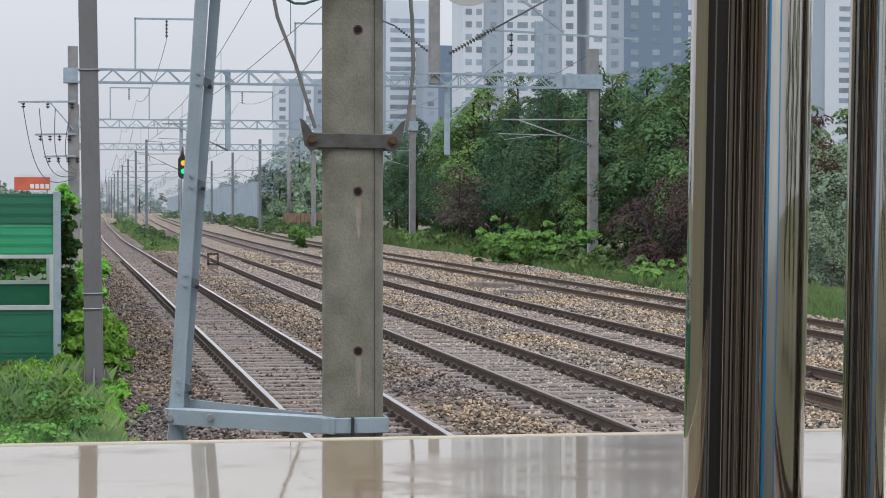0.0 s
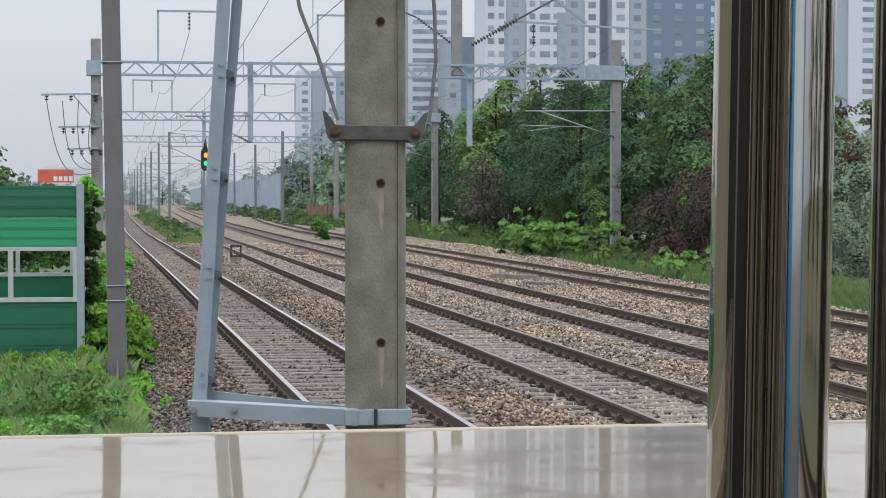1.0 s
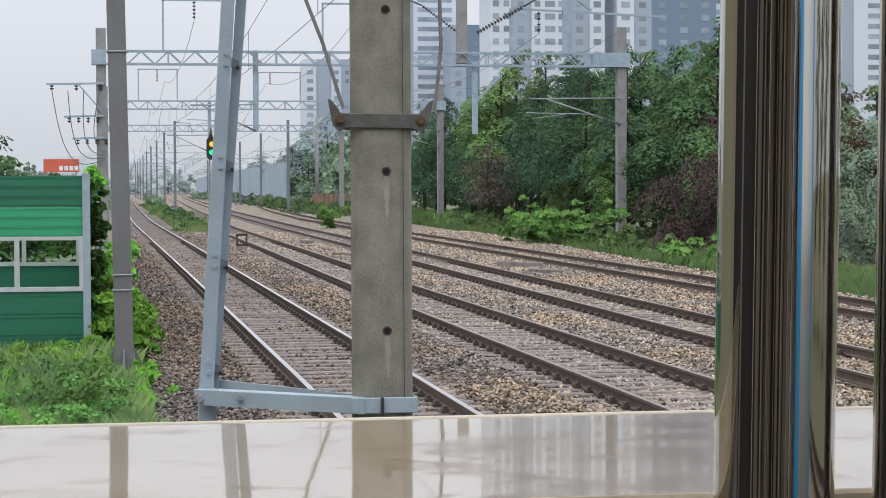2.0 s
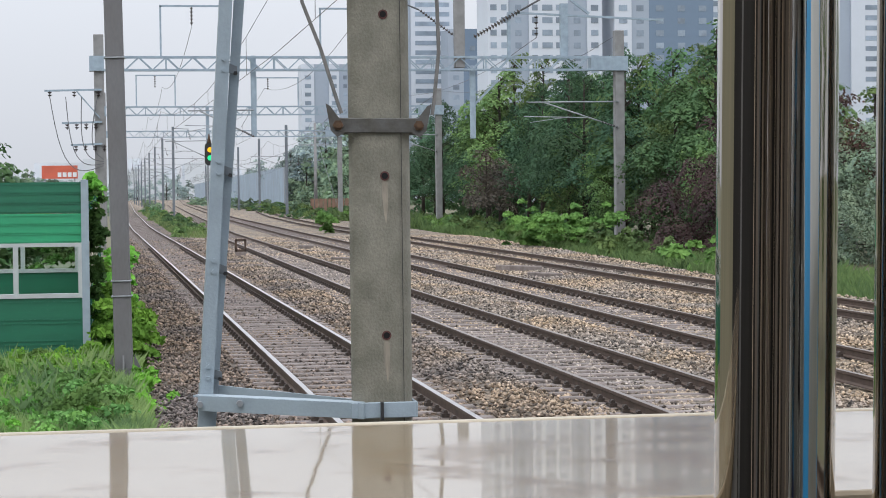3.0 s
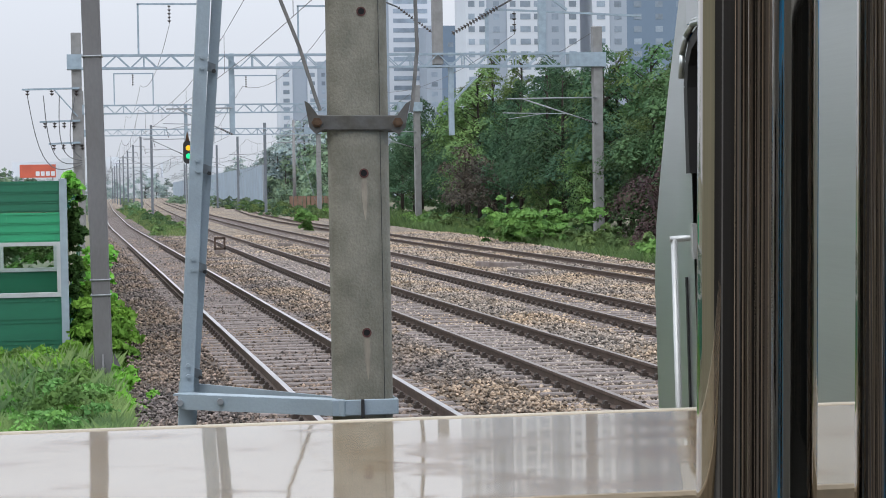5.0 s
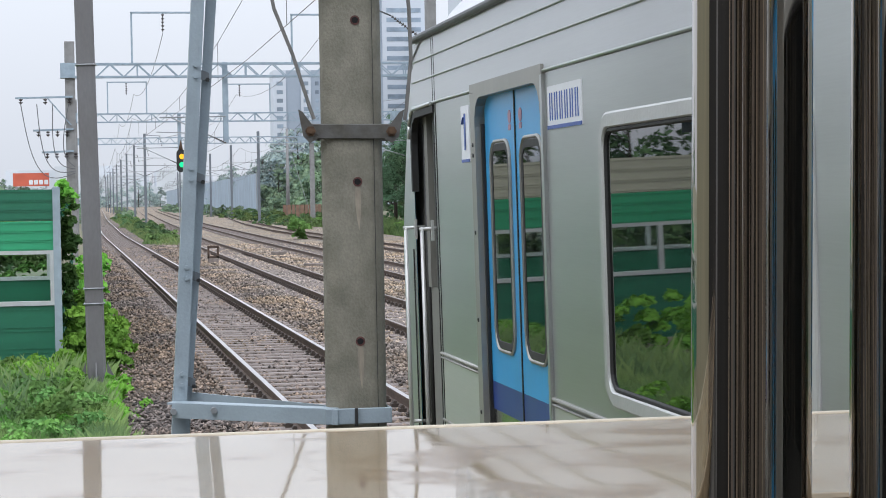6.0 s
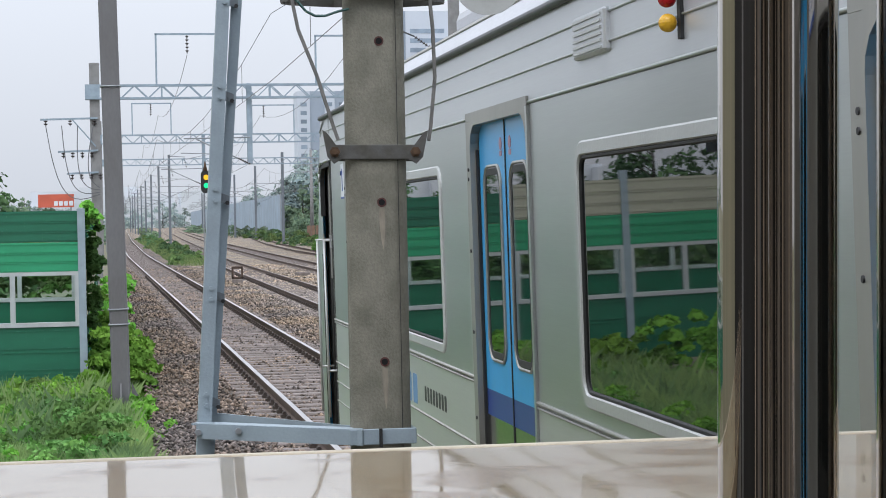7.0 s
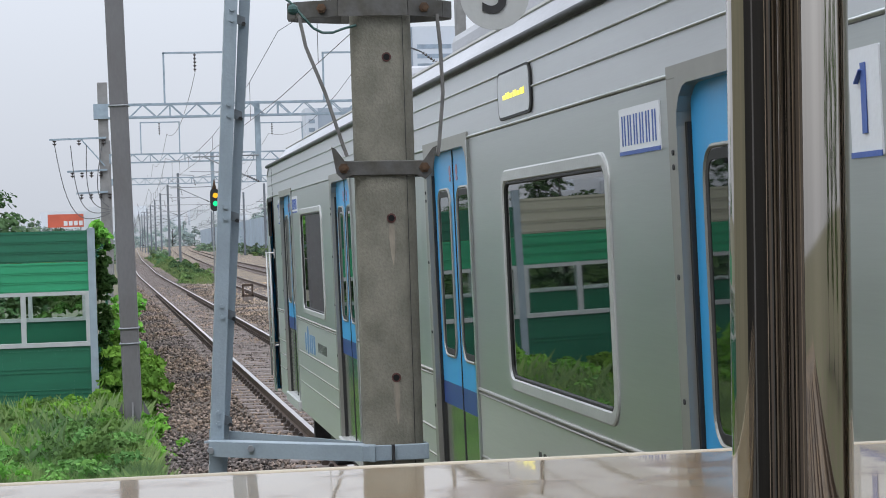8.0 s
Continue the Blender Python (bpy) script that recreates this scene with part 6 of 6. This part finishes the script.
def bush(name, label, spots, leaf, size, count, group="", tilt=0.6, aspect=0.7):
    """One shrub: leafy boughs at (x, y, z, rx, ry, rz)."""
    pads = []
    for x, y, z, a, b, c in spots:
        for _ in range(3):
            pads.append((np.array((x + a * rng.uniform(-0.8, 0.8), y + b * rng.uniform(-0.8, 0.8), z + c * rng.uniform(-0.7, 0.9))), 0.5 * (a + b) / 2 * rng.uniform(0.6, 1.2)))
    v, f = boughs(pads, count, size, aspect, tilt, 0.3)
    loose = name in ("verge_scrub", "median_bush", "undergrowth")
    return tagged(new(name, from_arrays(name, v, f, M[leaf])), label, "bush", group, "stuff" if loose else "")


def spread(n, x0, x1, y0, y1, zlo, zhi, r):
    return [(random.uniform(x0, x1), random.uniform(y0, y1), random.uniform(zlo, zhi), r * random.uniform(0.6, 1.2), r * random.uniform(0.6, 1.2), r * random.uniform(0.5, 0.9)) for _ in range(n)]


bush("bright_bush", "bright green bush on the verge", spread(22, 19.4, 23.0, 90, 98, 0.2, 1.5, 0.75), "leaf_bright", 0.17, 9500, "verge bushes")
bush("bright_bush", "bright green bush on the verge", spread(10, 18.8, 20.6, 93, 99, 0.0, 0.9, 0.6), "leaf_bright", 0.18, 3200, "verge bushes")
bush("round_bush", "round green bush beside the far track", spread(9, 14.0, 15.2, 134, 137, 0.1, 1.0, 0.6), "leaf_bright", 0.26, 1500, "verge bushes")
for k in range(9):
    y = 128 + k * 20
    bush("median_bush", "green scrub between the tracks", spread(9, 4.4, 6.3 + 0.1 * k, y, y + 17, -0.3, 0.55, 0.6), "leaf_dark" if k % 2 else "leaf_mid", 0.15, 2600, "scrub between the tracks")
for k in range(12):
    y = 60 + k * 15
    x = float(np.interp(y, *np.array(RIGHT_EDGE).T)) + 0.8
    bush("verge_scrub", "low mixed green scrub on the verge", spread(12, x, x + 2.6, y, y + 13, -0.2, 0.5, 0.7), "leaf_mid" if k % 3 else "leaf_bright", 0.22, 2300, "verge scrub")
for k in range(8):
    y = 190 + k * 22
    bush("verge_scrub", "low mixed green scrub on the verge", spread(16, 18.5 + k * 0.6, 26 + k * 0.6, y, y + 20, -0.3, 0.9, 0.9), "leaf_dark" if k % 2 else "leaf_mid", 0.24, 3200, "verge scrub")
for k in range(10):
    y = 110 + k * 12
    bush("undergrowth", "dark undergrowth below the trees", spread(10, *(lambda e: (e + 2.5, e + 7))(float(np.interp(y, *np.array(RIGHT_EDGE).T))), y, y + 11, -0.2, 0.3, 0.7), "leaf_dark", 0.2, 1500, "undergrowth")

for k in range(9):
    y = 305 + k * 45
    x = (smooth_line(TRACKS[0], y) + smooth_line(TRACKS[1], y)) / 2
    bush("median_bush", "hazy green scrub between the tracks", spread(12, x - 1.2, x + 1.2, y, y + 42, -0.3, 0.7, 0.9), "leaf_far_hazed", 0.4, 700, "scrub between the tracks")
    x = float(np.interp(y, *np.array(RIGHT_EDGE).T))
    bush("verge_scrub", "hazy green scrub on the far verge", spread(14, x - 2.5, x + 3.5, y, y + 42, -0.3, 1.3, 1.1), "leaf_far_hazed", 0.5, 800, "verge scrub")
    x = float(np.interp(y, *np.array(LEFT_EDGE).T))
    bush("verge_scrub", "hazy green scrub on the near verge", spread(12, x - 3.5, x - 0.6, y - 60, y - 18, -0.3, 1.2, 1.0), "leaf_far_hazed", 0.4, 700, "verge scrub")
for k in range(9):
    y = 100 + k * 12
    e = float(np.interp(y, *np.array(RIGHT_EDGE).T))
    bush("undergrowth", "dark undergrowth behind the row of trees", spread(12, e + 7.5, e + 11, y, y + 11, 0.0, 1.9, 1.2), "leaf_dark", 0.3, 1300, "undergrowth")
bush("garden_bush", "bright green bush seen through the barrier's windows", spread(10, -1.5, -0.62, 40.9, 42.2, 0.3, 1.9, 0.45), "leaf_bright", 0.12, 2600, "bushes behind the barrier")

bush("vine", "bright green vine sprawling from the noise barrier to the ballast", [(x_, random.uniform(32.6, 36.5), random.uniform(-0.25, 1.25 - 1.5 * (x_ + 0.2)), 0.28, 0.5, 0.24) for x_ in [random.uniform(-0.15, 0.52) for _ in range(30)]], "ivy", 0.115, 9500, "vines", 1.0)
# shade on this climbing vine is put into its darker leaf colour
bush("vine", "green vine climbing the noise barrier's edge", spread(26, -0.32, -0.15, 33.9, 37, 0.3, 2.6, 0.18), "ivy_shaded", 0.10, 5200, "vines", 1.2)
bush("vine", "vine heaped over the barrier's top", spread(8, -0.42, -0.12, 35, 37, 2.4, 2.75, 0.22), "ivy", 0.10, 1500, "vines")
bush("vine", "green vine along the track side", spread(24, -0.2, 0.5, 38, 60, -0.2, 0.9, 0.45), "ivy", 0.16, 3200, "vines")
for k in range(6):
    bush("leafy_weed", "large-leaved green weed before the noise barrier", spread(11, -2.4 - 1.5 * k, -1.2 - 1.5 * k, 30.0, 32.8, -0.35, (-0.2, 0.3, 0.1, 0.35, 0.15, 0.4)[k], 0.36), "ivy", 0.16, 3000, "weeds before the barrier")
bush("leafy_weed", "large-leaved green weed at the mast's foot", spread(9, 0.2, 0.62, 26.0, 31, -0.35, -0.2, 0.24), "ivy", 0.12, 1500, "weeds before the barrier")


for k in range(5):
    bush("garden_bush", "green bush behind the noise barriers", spread(14, -2.4 - 1.9 * k, -0.7 - 1.9 * k, 42.2, 44.5, -0.2, 2.4, 0.6), "leaf_mid", 0.15, 3600, "bushes behind the barrier")


def blades(name, label, n, x0, x1, y0, y1, h, mat, edge=None):
    y = y0 + (y1 - y0) * rng.random(n)
    if edge is not None:
        e = np.interp(y, *np.array(edge).T)
        x = e + x0 + (x1 - x0) * rng.random(n)
    else:
        x = x0 + (x1 - x0) * rng.random(n)
    patch = np.array([noise.noise((a * 0.5, b * 0.5, 3.0)) for a, b in zip(x, y)])
    hh = h * rng.uniform(0.4, 1.2, n) * (1 + 0.6 * patch)
    a = rng.uniform(0, 6.28, n)
    w = 0.003 + 0.00022 * y
    lean = rng.normal(0, 0.28, (n, 2)) * hh[:, None]
    b0 = np.stack([x - w * np.cos(a), y - w * np.sin(a), np.full(n, -0.45)], -1)
    b1 = np.stack([x + w * np.cos(a), y + w * np.sin(a), np.full(n, -0.45)], -1)
    mid = np.stack([x + lean[:, 0] * 0.4, y + lean[:, 1] * 0.4, -0.45 + hh * 0.62], -1)
    tip = np.stack([x + lean[:, 0], y + lean[:, 1], -0.45 + hh], -1)
    v = np.stack([b0, b1, mid, tip], 1).reshape(-1, 3)
    k = np.arange(n)[:, None] * 4
    f = np.concatenate([k + np.array([0, 1, 2]), k + np.array([0, 2, 3])], 0)
    return tagged(new(name, from_arrays(name, v, f, M[mat])), label, "grass", kind="stuff")


for k in range(30):
    xc, yc_ = -3.2 + 0.118 * k, 23.0 + 8.0 * ((k * 0.618) % 1)
    bush("leafy_weed", "bushy light green weed in the grass before the barrier", spread(10, xc - 0.6, min(xc + 0.6, 0.0), yc_ - 1.6, yc_ + 1.6, -0.35, -0.06, 0.36), "leaf_bright" if k % 3 else "ivy", 0.06, 2600, "weeds before the barrier", 0.9)
blades("grass", "tall green grass and weeds before the noise barrier", 60000, -5.5, 0.38, 20.5, 33.4, 0.36, "grass")
blades("grass", "pale seed stalks among the grass", 2500, -5.0, -0.1, 25, 32, 0.6, "grass")
blades("grass", "rough grass along the verge", 45000, 0.2, 5.0, 45, 150, 0.5, "verge_grass", RIGHT_EDGE)
blades("grass", "rough grass between the tracks", 9000, -1.2, 1.2, 125, 300, 0.6, "grass", [(125, 5.4), (300, 5.8)])
blades("grass", "rough grass on the far verge", 26000, 0.2, 7.0, 150, 320, 0.9, "verge_grass", RIGHT_EDGE)


def motions():
    """The train pulls out: at rest at first, then gathering speed."""
    rows = []
    for k in range(0, 17):
        t = k * 0.5
        y = NOSE(t)
        rows.append((t, pose(3.12, y, 0, 0, -1.0, 0)))
    walk(TRAIN, rows)


def NOSE(t):
    """Where the train's front stands along the track."""
    u = max(t, 0.26) - 5.5
    return 7.51 + 4.3 * u + 0.41 * u * u


motions()
